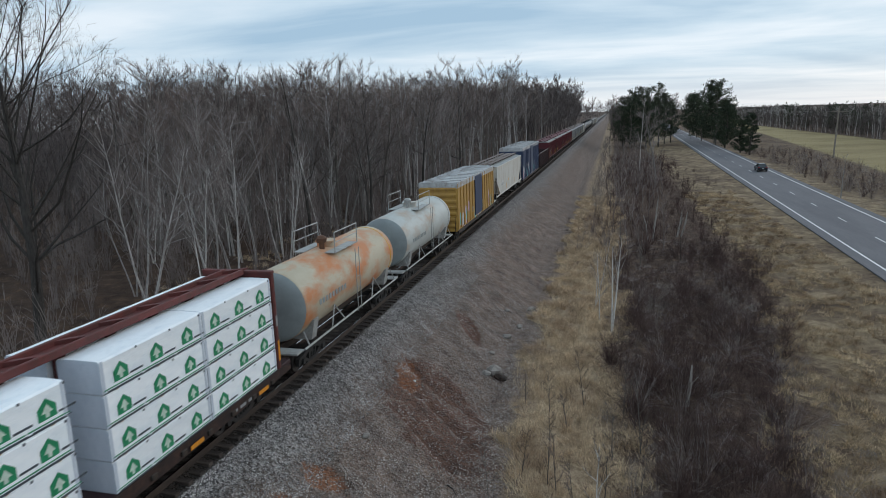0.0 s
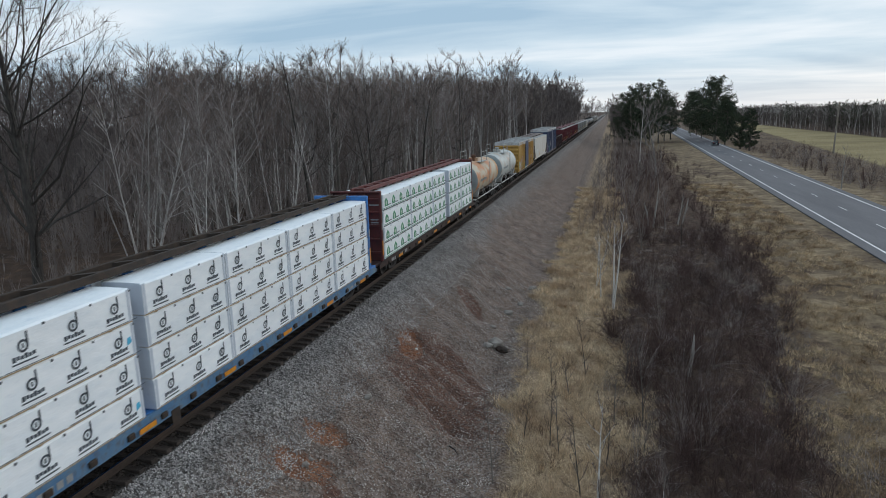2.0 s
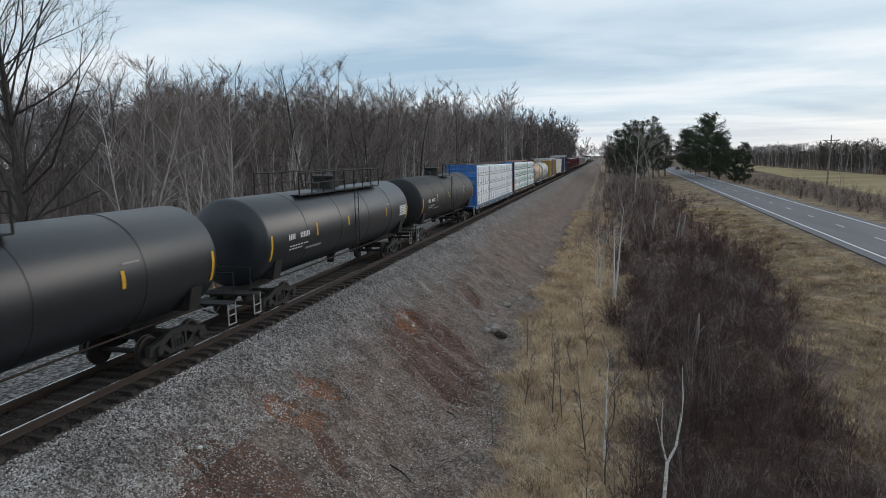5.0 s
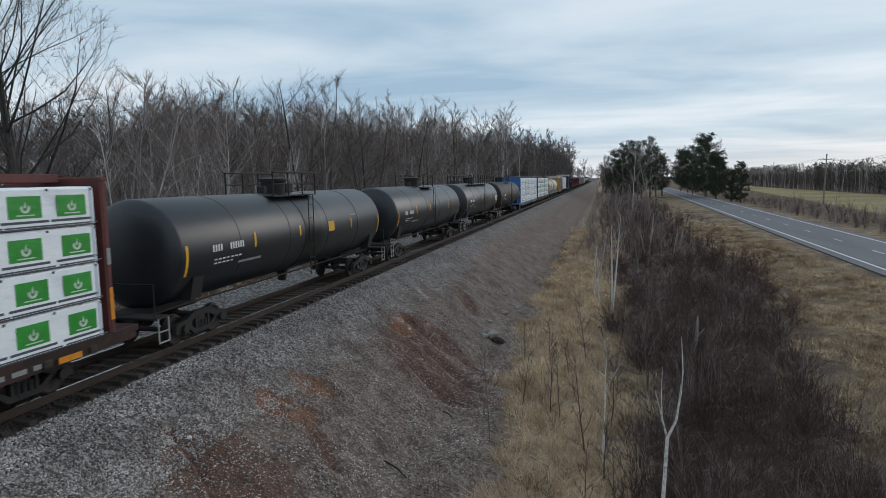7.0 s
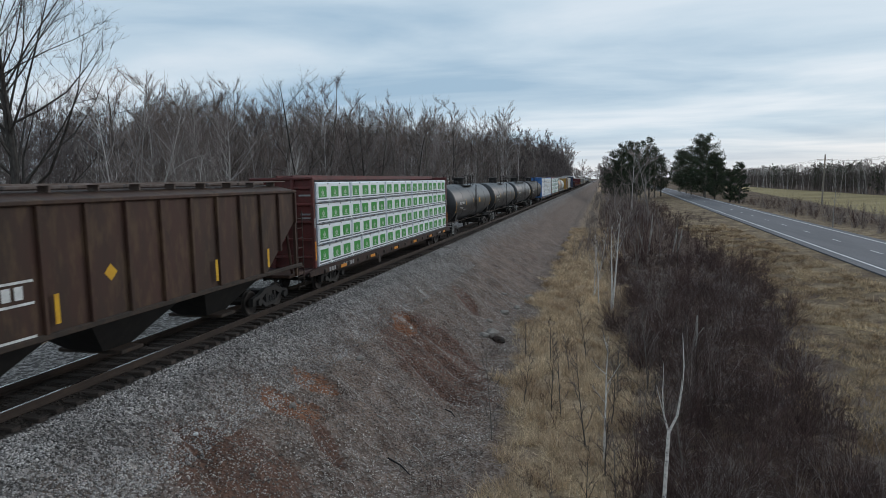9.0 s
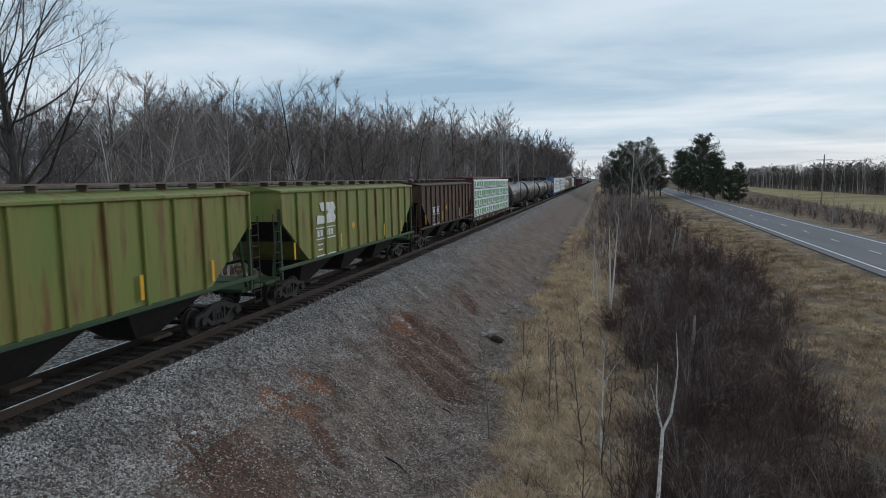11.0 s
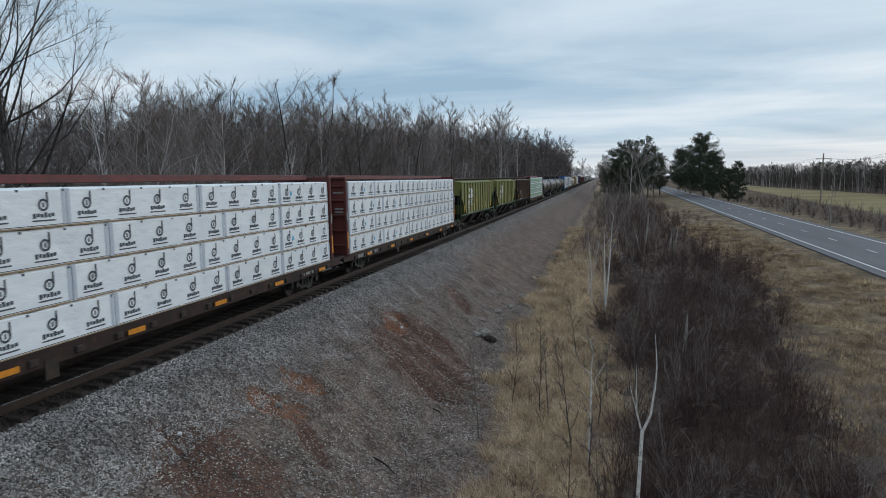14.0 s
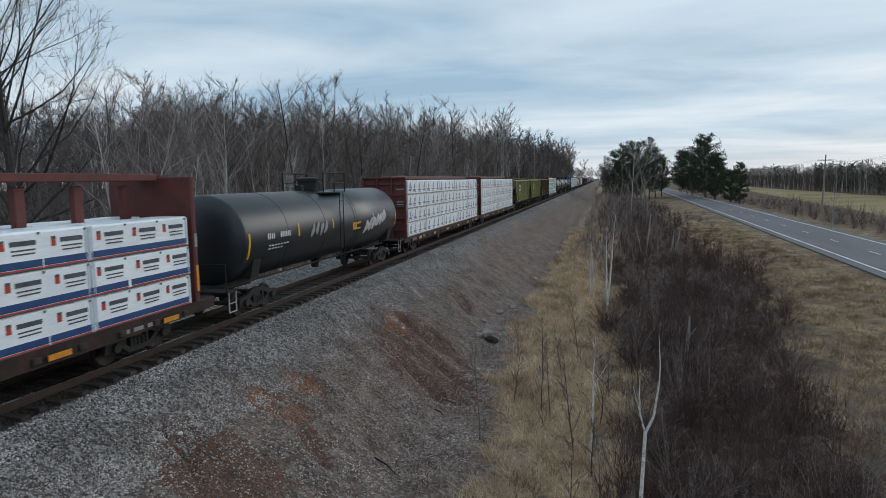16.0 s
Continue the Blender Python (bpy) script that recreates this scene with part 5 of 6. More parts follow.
        part("roof_seam", Geo().prism([(-W, top + 0.004), (0, top + 0.094), (W, top + 0.004), (W, top + 0.05), (0, top + 0.14), (-W, top + 0.05)], -L + 0.3 + k * (2 * L - 0.6) / 13 - 0.03, -L + 0.3 + k * (2 * L - 0.6) / 13 + 0.03, "y"), roof, car)
    if sprays:
        r = random.Random(int(s))
        for mat_, n, lo, hi in (("spray_teal", 9, 1.2, 2.2), ("spray_pink", 8, 1.2, 2.4), ("spray_white", 9, 1.3, 2.8)):
            for _ in range(n):
                g = Geo()
                y, z = r.uniform(-L + 0.5, L - 0.5), r.uniform(lo, hi)
                g.prism([(y + (0.18 + 0.22 * r.random()) * math.cos(t), z + (0.3 + 0.35 * r.random()) * math.sin(t)) for t in np.linspace(0, 2 * math.pi, 10)[:-1]], W - 0.03, W - 0.024 + 0.002 * r.random(), "x")
                part("spray_paint", g, mat_, car)
    add_couplers(car, half)
    return rolling(car, s)


def gondola(s, label, half=8.0):
    car = tagged(new("gondola"), label, "freight car", "cars of the train")
    L = half - 0.8
    g = Geo()
    for sd in (-1, 1):
        g.box(sd * 1.45, 0, 2.1, 0.08, 2 * L, 2.2, 0.02)
        for k in range(13):
            g.box(sd * 1.52, -L + 0.1 + k * (2 * L - 0.2) / 12, 2.05, 0.12, 0.12, 2.1, 0.02)
        g.box(sd * 1.5, 0, 3.2, 0.2, 2 * L, 0.12, 0.02)
    for e_ in (-1, 1):
        g.box(0, e_ * L, 2.1, 2.9, 0.08, 2.2, 0.02)
        add_truck(car, e_ * (half - 2.3))
    part("sides", g, "oxide_dark", car)
    part("floor_plate", Geo().box(0, 0, 1.05, 2.9, 2 * L, 0.14, 0.02), "iron_dark", car)
    part("end_plate", Geo().box(0, -L - 0.06, 3.0, 2.9, 0.03, 0.3), "steel_pale", car)
    add_couplers(car, half)
    return rolling(car, s)


def build_train():
    red = "dark red bulkhead flatcar carrying wrapped lumber"
    centerbeam_car(8.84, "oxide", red)
    load_bundles(8.84, "house", 4, (4.88, 4.88, 3.40, 3.95, 3.95), 1, "green-marked bundles", gap=2, turn=False)
    centerbeam_car(-15.7, "car_blue", "blue bulkhead flatcar with rusty beam carrying wrapped lumber", chord="iron_rust", post="car_blue", dark="car_blue")
    load_bundles(-15.7, "ring", 4, (6.10, 3.66, 3.96, 3.96, 3.96), 2, "ring-marked bundles on the blue car", gap=0, turn=False)
    tk = -15.7 - 12.27
    for k in range(4):
        tk -= 9.48
        marks = [("lettering", number_marks(-7.0)), ("lettering_dim", [(-4.4, -0.35, 1.4, 0.08), (4.5, 0.28, 0.6, 0.05)])]
        if k == 3:
            marks.append(("yellow", [(0.2, -0.1, 1.1, 0.25), (2.0, 0.05, 0.6, 0.4)]))
        if k == 1:
            marks.append(("lettering", [(7.0, 0.1 - 0.06 * q, 1.2, 0.07) for q in range(6)]))
        black_tank(tk, ("dull black tank car with a caged manway and weathered shell", "glossy black tank car with yellow reflective strips", "dark grey-black tank car with a round manway platform", "grey-black tank car with a painted middle band and faded marks")[k],
                   30 + k, mat=("tank_black_dull", "tank_black", "tank_black", "tank_black")[k], marks=marks, band=k == 3, rail=((-0.4, 1.7), (-4.4, 4.7), (-0.5, 1.9), (-1.75, 1.75))[k])
        tk -= 9.48
    centerbeam_car(-116.1, "oxide", red)
    load_bundles(-116.1, "block", 4, (4.88, 3.66, 4.88, 4.88, 3.66), 3, "bundles with bright green panels", gap=4)
    h0 = -116.1 - 12.24
    hopper_car(h0 - 9.18, "hop_brown", "weathered brown covered hopper with faded lettering and rust", emblem=False)
    hopper_car(h0 - 27.54, "hop_green", "faded olive green covered hopper with rust streaks", emblem=True, end="hop_green_shaded")
    hopper_car(h0 - 45.9, "hop_green", "olive green covered hopper with a large white emblem", emblem=True, end="hop_green_shaded")
    centerbeam_car(-195.66, "oxide", red)
    load_bundles(-195.66, "ring", 4, (4.88, 4.88, 4.27, 4.27, 3.66), 4, "ring-marked bundles on a red car", gap=4)
    centerbeam_car(-220.13, "oxide", red)
    load_bundles(-220.13, "ring", 4, (4.27, 4.88, 4.88, 3.66, 4.27), 5, "ring-marked bundles on a red car", gap=4)
    black_tank(-220.13 - 12.27 - 9.48, "glossy black tank car with spray-painted marks", 41,
               marks=[("lettering", number_marks(-7.0)), ("yellow", [(1.9, -0.12, 1.0, 0.34)]), ("lettering_dim", [(7.2, 0.16 - 0.06 * q, 0.8, 0.03) for q in range(5)])], repaint=True,
               sprays=[("spray_white", [(3.2 + 0.52 * k, -0.22 + 0.05 * k, 0.30, 0.17) for k in range(6)]), ("lettering_dim", [(-2.9 + 0.42 * k, -0.02 + 0.03 * (k % 2), 0.2, 0.12) for k in range(4)])])
    centerbeam_car(-220.13 - 12.27 - 18.96 - 12.27, "oxide", "dark red bulkhead flatcar part-loaded with blue-striped lumber")
    load_bundles(-220.13 - 12.27 - 18.96 - 12.27, "stripe", 3, (3.66, 4.88, 4.88, 4.88, 3.66), 6, "blue-striped bundles", gap=4)
    # the cars ahead
    short_tank(27.65, "tank_tan", "tan rust-stained short tank car with white handrails", yellow=True)
    short_tank(40.75, "tank_white", "pale grey short tank car with white handrails")
    boxcar(56.0, "box_yellow", "yellow ribbed boxcar covered in spray paint", half=8.7)
    hopper_car(74.9, "hop_white", "white rounded covered hopper with rust stains", half=10.2, top=4.6, ribs=1)
    boxcar(95.6, "box_blue", "dark blue high boxcar with spray paint and pale roof", half=10.5, top=5.25, door="box_blue")
    gondola(114.1, "low dark gondola with pale end")
    y = 122.1
    for k, (mat_, lab) in enumerate([("hop_maroon", "maroon covered hopper with white spray mark")] * 4 + [("hop_grey", "pale grey covered hopper with dark ends")] * 4 + [("hop_white", "white covered hopper with rust streaks")]):
        y += 9.18
        hopper_car(y, mat_, lab, ribs=13, roof="hop_maroon" if mat_ == "hop_maroon" else "roof_rust", distant=True)
        y += 9.18
    for k in range(6):
        y += 9.48
        black_tank(y, "black tank car far along the train", 60 + k)
        y += 9.48
    for k in range(6):
        y += 9.18
        hopper_car(y, ("hop_grey", "hop_white")[k % 2], "pale covered hopper far along the train", distant=True)
        y += 9.18


build_train()
for b_, s in todo:
    rolling(b_, s)


# ---- trees that stand apart ----
def big_left_tree():
    r = random.Random(77)
    segs = branchings(r, 21.5, 0.36, 44, 15, 13, 0.20, lean=0.01, rise=1.1, reach=0.56, twig_len=1.1, crook=0.13)
    # bark and twigs carry the silhouette's darkness in their colour
    plant("bare_tree", tree_meshes("t", segs, "bark_silhouette", "twig_dark", 1.5), pose(-21.6, 31.6, ground_at(-21.6, 31.6), 0, 2, 40), "large bare spreading tree standing before the wood")


big_left_tree()


def edge_oaks():
    r = random.Random(78)
    for x, y, h, reach in ((-15.6, 58, 17.2, 0.42), (-12.6, 88, 16.6, 0.42), (-14, 70, 15.0, 0.38), (-13, 112, 15.5, 0.4)):
        segs = branchings(r, h, 0.20, 17, 9, 7, 0.36, lean=0.03, rise=0.6, reach=reach, twig_len=0.9, crook=0.16)
        plant("bare_tree", tree_meshes("t", segs, "bark_silhouette", "twig_dark", 1.0), pose(x, y, ground_at(x, y), 0, 0, r.uniform(0, 360)), "bare crooked tree at the wood's edge, darkened to a silhouette")


edge_oaks()


def white_birches():
    r = random.Random(79)
    for x, y, s, k in ((-37, 71, 1.0, 2), (-35, 74, 1.05, 1), (-39, 73, 1.1, 3), (-33, 76, 1.0, 2), (-28, 76, 1.05, 0), (-21, 84, 1.0, 1), (-17, 98, 0.9, 0), (-15.5, 76, 0.75, 1), (-14.5, 104, 0.8, 0), (-15, 128, 0.95, 2), (-16, 150, 1.0, 1)):
        plant("birch_tree", BIRCH[k], pose(x, y, ground_at(x, y) - 0.1, r.gauss(0, 3), r.gauss(0, 3), r.uniform(0, 360)) @ Matrix.Scale(s, 4), "leafless white-barked birch at the wood's edge", "birches of the wood")


white_birches()


def near_birches():
    r = random.Random(80)

    def birch(x, y, h, rad, forks, label, start=0.45, limbs=9, lean=0.03, az=0):
        segs = branchings(r, h, rad, limbs, 4, 4, start, lean=lean, rise=1.5, reach=0.20, forks=forks, twig_len=0.5, crook=0.07)
        plant("birch_tree", tree_meshes("t", segs, "bark_birch", "twig", 0.8), pose(x, y, ground_at(x, y) - 0.05, 0, 0, az), label, "birches among the brush")

    # a stem that forks at head height
    segs = [(np.array(a), np.array(b_), c, d, 0) for a, b_, c, d in (
        ((-0.12, 0, -0.3), (-0.10, 0, 1.2), 0.0400, 0.0368), ((-0.10, 0, 1.2), (-0.05, 0, 2.4), 0.0368, 0.0336), ((-0.05, 0, 2.4), (0.02, 0, 3.85), 0.0336, 0.0288),
        ((0.02, 0, 3.85), (0.15, 0, 4.15), 0.0240, 0.0208), ((0.15, 0, 4.15), (0.21, 0, 4.6), 0.0208, 0.0168), ((0.21, 0, 4.6), (0.24, 0.02, 4.95), 0.0168, 0.0104), ((0.24, 0.02, 4.95), (0.21, 0, 5.5), 0.0064, 0.0032),
        ((0.02, 0, 3.85), (-0.06, 0, 4.15), 0.0184, 0.0152), ((-0.06, 0, 4.15), (-0.08, 0, 4.5), 0.0152, 0.0080), ((-0.08, 0, 4.5), (-0.07, 0, 5.0), 0.0056, 0.0032), ((-0.06, 0, 4.15), (-0.17, 0.1, 4.6), 0.0080, 0.0040))]
    base = list(segs)
    for p, q, a, b_, _ in base[3:]:
        for _k in range(7):
            o = p + (q - p) * r.random()
            d = np.array([r.gauss(0, 0.6), r.gauss(0, 0.6), r.uniform(0.4, 1.2)])
            e_ = o + d * r.uniform(0.25, 0.6)
            segs.append((o, e_, 0.006, 0.004, 1))
            segs.append((e_, e_ + np.array([r.gauss(0, 0.15), r.gauss(0, 0.15), r.uniform(0.1, 0.3)]), 0.004, 0.003, 1))
    plant("birch_tree", tree_meshes("t", segs, "bark_birch", "twig_dark", 0.8), pose(13.42, 10.7, ground_at(13.42, 10.7), 0, 0, 0), "young white birch with a forked trunk amid brush", "birches among the brush")
    birch(12.45, 18.4, 4.0, 0.045, 1, "thin young white birch in dry grass", 0.4)
    birch(12.95, 39.8, 6.2, 0.10, 2, "pair of white birch stems beside the grass", 0.5, lean=0.01)
    birch(12.2, 42.0, 5.0, 0.05, 1, "thin pale birch sapling by the grass", 0.3)
    birch(11.9, 45.5, 5.2, 0.05, 2, "thin pale birch sapling by the grass", 0.3)
    birch(14.6, 9.2, 4.2, 0.04, 2, "young grey birch amid brush", 0.3)
    # the pale tree before the pines
    segs = branchings(r, 13.4, 0.17, 18, 8, 6, 0.26, lean=0.02, rise=0.55, reach=0.50, twig_len=1.1, crook=0.14)
    plant("bare_tree", tree_meshes("t", segs, "bark_grey", "twig_pale", 2.4), pose(20.4, 122, ground_at(20.6, 122), 0, 0, 30), "pale bare branching tree before dark pines")
    segs = branchings(r, 15.5, 0.13, 12, 5, 4, 0.4, lean=0.02, rise=1.6, reach=0.2, twig_len=1.0)
    plant("bare_tree", tree_meshes("t", segs, "bark_grey", "twig_pale", 1.6), pose(18.7, 150, ground_at(18.7, 150), 0, 0, 30), "slender pale bare tree before dark pines")
    # broken dead stems
    for x, y, h, lean in ((17.0, 70, 4.3, 6), (16.6, 70.4, 2.6, -12), (19.6, 72, 3.0, 8), (20.1, 72.5, 2.6, 12), (16.3, 30.0, 2.0, 4)):
        st = new("dead_stem")
        g = Geo().tube((0, 0, -0.2), (0.05, 0, h * 0.6), 0.10, 0.075, 7).tube((0.05, 0, h * 0.6), (0.02, 0.05, h), 0.075, 0.03, 7)
        part("stem", g, "dead_wood", st)
        part("stub", Geo().tube((0.04, 0, h * 0.5), (0.35, 0.1, h * 0.75), 0.03, 0.012, 5), "dead_wood", st)
        st.matrix_basis = pose(x, y, ground_at(x, y), 0, lean, r.uniform(-20, 20))
        tagged(st, "broken weathered pale dead stem in the brush", "dead stem", "dead stems")
    # the lone thin trunk by the road
    segs = branchings(r, 6.0, 0.09, 6, 3, 3, 0.45, rise=1.4, reach=0.2)
    plant("bare_tree", tree_meshes("t", segs, "bark_grey", "twig_pale", 1.5), pose(43.6, 101, ground_at(43.6, 101), 0, 0, 0), "thin bare sapling on the verge beside the road")


near_birches()


def saplings():
    r = random.Random(81)
    protos = [tree_meshes("s", branchings(r, h, 0.045, 11, 4, 3, 0.2, rise=1.7, reach=0.2, twig_len=0.6), "twig_pale", "twig_pale", f) for h, f in ((6.5, 1.1), (5.5, 1.1), (7.5, 1.3), (4.5, 1.0))]
    dark = [tree_meshes("s", branchings(r, h, 0.04, 11, 5, 3, 0.12, rise=1.3, reach=0.22, twig_len=0.5), "bark_dark", "twig", f) for h, f in ((4.0, 1.0), (3.2, 0.9), (5.0, 1.1))]
    for k in range(60):
        y = r.uniform(58, 190)
        x = r.uniform(11.0, 16.0) + r.choice([0, 0, 3]) + y * 0.012
        plant("sapling", r.choice(protos + dark[2:]), pose(x, y, ground_at(x, y) - 0.05, r.gauss(0, 3), r.gauss(0, 3), r.uniform(0, 360)) @ Matrix.Scale(r.uniform(0.7, 1.25), 4), "slender leafless grey sapling between grass and brush", "saplings", "sapling")
    for k in range(26):
        y = r.uniform(8, 30)
        x = r.uniform(8.6, 14.5)
        plant("sapling", r.choice(dark), pose(x, y, ground_at(x, y) - 0.05, r.gauss(0, 3), r.gauss(0, 3), r.uniform(0, 360)) @ Matrix.Scale(r.uniform(0.35, 0.75), 4), "thin dark leafless sapling in dry grass", "young saplings", "sapling")


saplings()


def pine(x, y, h, spread, seed, label, lo=0.25, tufts=2600, conic=0.5):
    """A pine: trunk, whorled limbs, and needle tufts along them."""
    r = random.Random(seed)
    t = new("pine_tree")
    g = Geo()
    pts = [(r.gauss(0, 0.12) * k, r.gauss(0, 0.12) * k, h * 0.95 * k / 5 - 0.3 * (k == 0)) for k in range(6)]
    for k in range(5):
        g.tube(pts[k], pts[k + 1], 0.28 * (1 - k / 5.6), 0.28 * (1 - (k + 1) / 5.6), 7)
    vs = []
    limbs = 70
    for i in range(limbs):
        f = lo + (1 - lo) * (i + r.random()) / limbs
        az = r.uniform(0, 2 * math.pi)
        wide = spread * ((1 - f) ** conic * 1.15 + 0.10) * r.uniform(0.55, 1.1) * min(1, 0.45 + (f - lo) * 3)
        o = np.array([0, 0, h * f])
        e_ = o + np.array([math.cos(az) * wide, math.sin(az) * wide, wide * r.uniform(0.05, 0.6)])
        g.tube(o, e_, 0.06, 0.015, 4)
        n = max(8, int(tufts / limbs * (0.5 + wide / spread)))
        for _ in range(n):
            q = o + (e_ - o) * (r.random() ** 0.55) + np.array([r.gauss(0, 0.17), r.gauss(0, 0.17), r.gauss(0.05, 0.14)]) * spread * 0.45
            vs.append(q)
    part("trunk", g, "bark_dark", t)
    c = np.array(vs)
    m_ = len(c)
    rs = np.random.default_rng(seed)
    k = 4
    d = rs.normal(size=(m_, k, 3)) + np.array([0, 0, 0.35])
    d /= np.linalg.norm(d, axis=2)[..., None]
    s = rs.uniform(0.13, 0.34, (m_, k, 1)) * (spread / 4.0) ** 0.5
    side = np.cross(d, rs.normal(size=(m_, k, 3)))
    side /= np.linalg.norm(side, axis=2)[..., None]
    a = c[:, None] + side * s * 0.34
    b_ = c[:, None] - side * s * 0.34
    e2 = c[:, None] + d * s
    v = np.stack([a, b_, e2], 2).reshape(-1, 3)
    me = array_mesh("crown", v, np.arange(len(v)).reshape(-1, 3), "needles")
    ob = new("crown", me)
    ob.parent = t
    t.matrix_basis = pose(x, y, ground_at(x, y) - 0.1, 0, 0, r.uniform(0, 360))
    return tagged(t, label, "pine tree", "pines by the road")


for k, (x, y, h, sp, lo) in enumerate(((16.6, 250, 17.5, 5.0, 0.06), (19.0, 243, 19.5, 5.5, 0.08), (21.0, 256, 18.0, 5.5, 0.06), (22.6, 248, 20.5, 6.0, 0.08), (26.0, 252, 20.5, 5.5, 0.15), (28.5, 243, 21.3, 4.0, 0.2), (31.5, 256, 18.0, 5.5, 0.12), (34.6, 268, 16.0, 4.5, 0.15), (24.0, 236, 15.0, 5.0, 0.1))):
    pine(x, y, h, sp, 200 + k, "dark green pine between railway and road", lo)
for k, (x, y, h, sp, lo) in enumerate(((46.5, 238, 20.5, 6.0, 0.10), (48.0, 252, 20.5, 6.5, 0.06), (46.0, 270, 18.0, 7.0, 0.06), (47.5, 298, 17.5, 6.5, 0.1), (47.0, 222, 13.0, 4.5, 0.08), (48.6, 192, 11.0, 2.4, 0.05), (47.6, 200, 9.0, 2.6, 0.05), (50.2, 243, 14.5, 4.5, 0.05), (48.0, 330, 18.0, 6.0, 0.1))):
    pine(x, y, h, sp, 300 + k, "tall dark spreading pine beside the highway", lo, 3300, 0.34)
for k, (x, y, h) in enumerate(((112, 318, 11), (107, 262, 9.0), (109, 285, 11.5), (116, 340, 12), (110, 390, 12), (112, 420, 12.5), (108, 372, 10), (106, 236, 8.5), (109, 246, 10), (112, 455, 13), (105, 214, 9.5), (107, 224, 8.5), (106, 200, 10), (110, 300, 11), (108, 330, 12), (112, 352, 12.5), (107, 405, 12))):
    pine(x, y, h, 3.6, 400 + k, "dark pine at the far edge of the field", 0.12, 700)


# ---- brush, grass, stones ----
def clump(r, stems, h, spread, thick, twigs=5):
    segs = []
    for _ in range(stems):
        az = r.uniform(0, 2 * math.pi)
        out = abs(r.gauss(0, spread))
        p = np.array([r.gauss(0, 0.15), r.gauss(0, 0.15), -0.1])
        d = np.array([math.cos(az) * out, math.sin(az) * out, 1.0])
        ln = h * r.uniform(0.6, 1.15)
        for i in range(3):
            d = d / np.linalg.norm(d)
            q = p + d * ln / 3
            segs.append((p, q, thick * (1 - i * 0.28), thick * (0.72 - i * 0.28), 1))
            if i:
                for _t in range(twigs):
                    dd = d + np.array([r.gauss(0, 0.45), r.gauss(0, 0.45), r.gauss(0.1, 0.3)])
                    o = p + (q - p) * r.random()
                    segs.append((o, o + dd / np.linalg.norm(dd) * ln * r.uniform(0.12, 0.34), thick * 0.6, thick * 0.25, 2))
            d = d + np.array([math.cos(az) * out * 0.35 + r.gauss(0, 0.1), math.sin(az) * out * 0.35 + r.gauss(0, 0.1), -0.12 * out])
            p = q
    return wood_arrays(segs, 1)


def scatter(name, protos, spots, mat, label, category):
    vs, fs, o = [], [], 0
    rs = random.Random(len(spots))
    for x, y, s in spots:
        v, f = rs.choice(protos)
        t = rs.uniform(0, 2 * math.pi)
        rot = np.array([[math.cos(t), -math.sin(t), 0], [math.sin(t), math.cos(t), 0], [0, 0, 1]])
        vs.append(v @ rot.T * s + np.array([x, y, ground_at(x, y)]))
        fs.append(f + o)
        o += len(v)
    return tagged(new(name, array_mesh(name, np.concatenate(vs), np.concatenate(fs), mat)), label, category, kind="stuff")


def brush_spots(r, n, y0, y1, x_lo, x_hi, s0, s1):
    out = []
    while len(out) < n:
        y = y0 + (y1 - y0) * r.random() ** 1.05
        a, b_ = x_lo(y), x_hi(y)
        x = r.uniform(a, b_)
        out.append((x, y, r.uniform(s0, s1)))
    return out


def wave(y, k):
    return 0.9 * math.sin(y * 0.31 + k) + 0.6 * math.sin(y * 0.83 + 2 * k)


br = random.Random(91)
dense = [clump(br, 20, br.uniform(1.7, 2.6), 0.5, 0.010) for _ in range(6)]
coarse = [clump(br, 12, br.uniform(1.8, 2.8), 0.45, 0.017, 2) for _ in range(5)]
low = [clump(br, 14, br.uniform(0.7, 1.1), 0.6, 0.008, 2) for _ in range(4)]
arch = [clump(br, 16, br.uniform(2.4, 3.2), 0.9, 0.013, 2) for _ in range(4)]
scatter("brush", dense, brush_spots(br, 470, 15, 66, lambda y: 13.4 + wave(y, 0) + max(0, 22 - y) * 0.0, lambda y: np.interp(y, [10, 25, 40, 52, 64], [18.5, 20.0, 22.6, 24.6, 25.4]) + 0.6 * wave(y, 2), 0.42, 0.95), "brush", "dense dark leafless thicket beside dry grass", "brush")
scatter("distant_brush", coarse, brush_spots(br, 400, 60, 190, lambda y: 11.6 + wave(y, 0), lambda y: 24.6 + 0.7 * wave(y, 2) + (y - 60) * 0.02, 0.7, 1.15), "brush", "dark leafless thicket along the railway", "brush")
scatter("pale_brush", arch, brush_spots(br, 120, 9.5, 50, lambda y: 13.6 + wave(y, 0), lambda y: 21.5 + wave(y, 2), 0.4, 0.8), "brush_grey", "arching grey leafless shrubs in the thicket", "brush")
scatter("near_shrubs", arch, brush_spots(br, 34, 9.0, 19, lambda y: 14.2, lambda y: 20.0, 0.42, 0.75), "brush_grey", "pale arching leafless shrubs before the thicket", "brush")
scatter("bank_weeds", low, brush_spots(br, 100, 12, 90, lambda y: 7.4, lambda y: 11.5, 0.3, 0.9), "brush", "dead dark weeds at the foot of the bank", "weeds")
scatter("verge_brush", low, brush_spots(br, 90, 60, 150, lambda y: 26.0 + (y - 45) * 0.02 + wave(y, 1), lambda y: 28.5 + (y - 45) * 0.025 + wave(y, 3), 0.4, 0.9), "brush", "low dark brush on the road's verge", "brush")
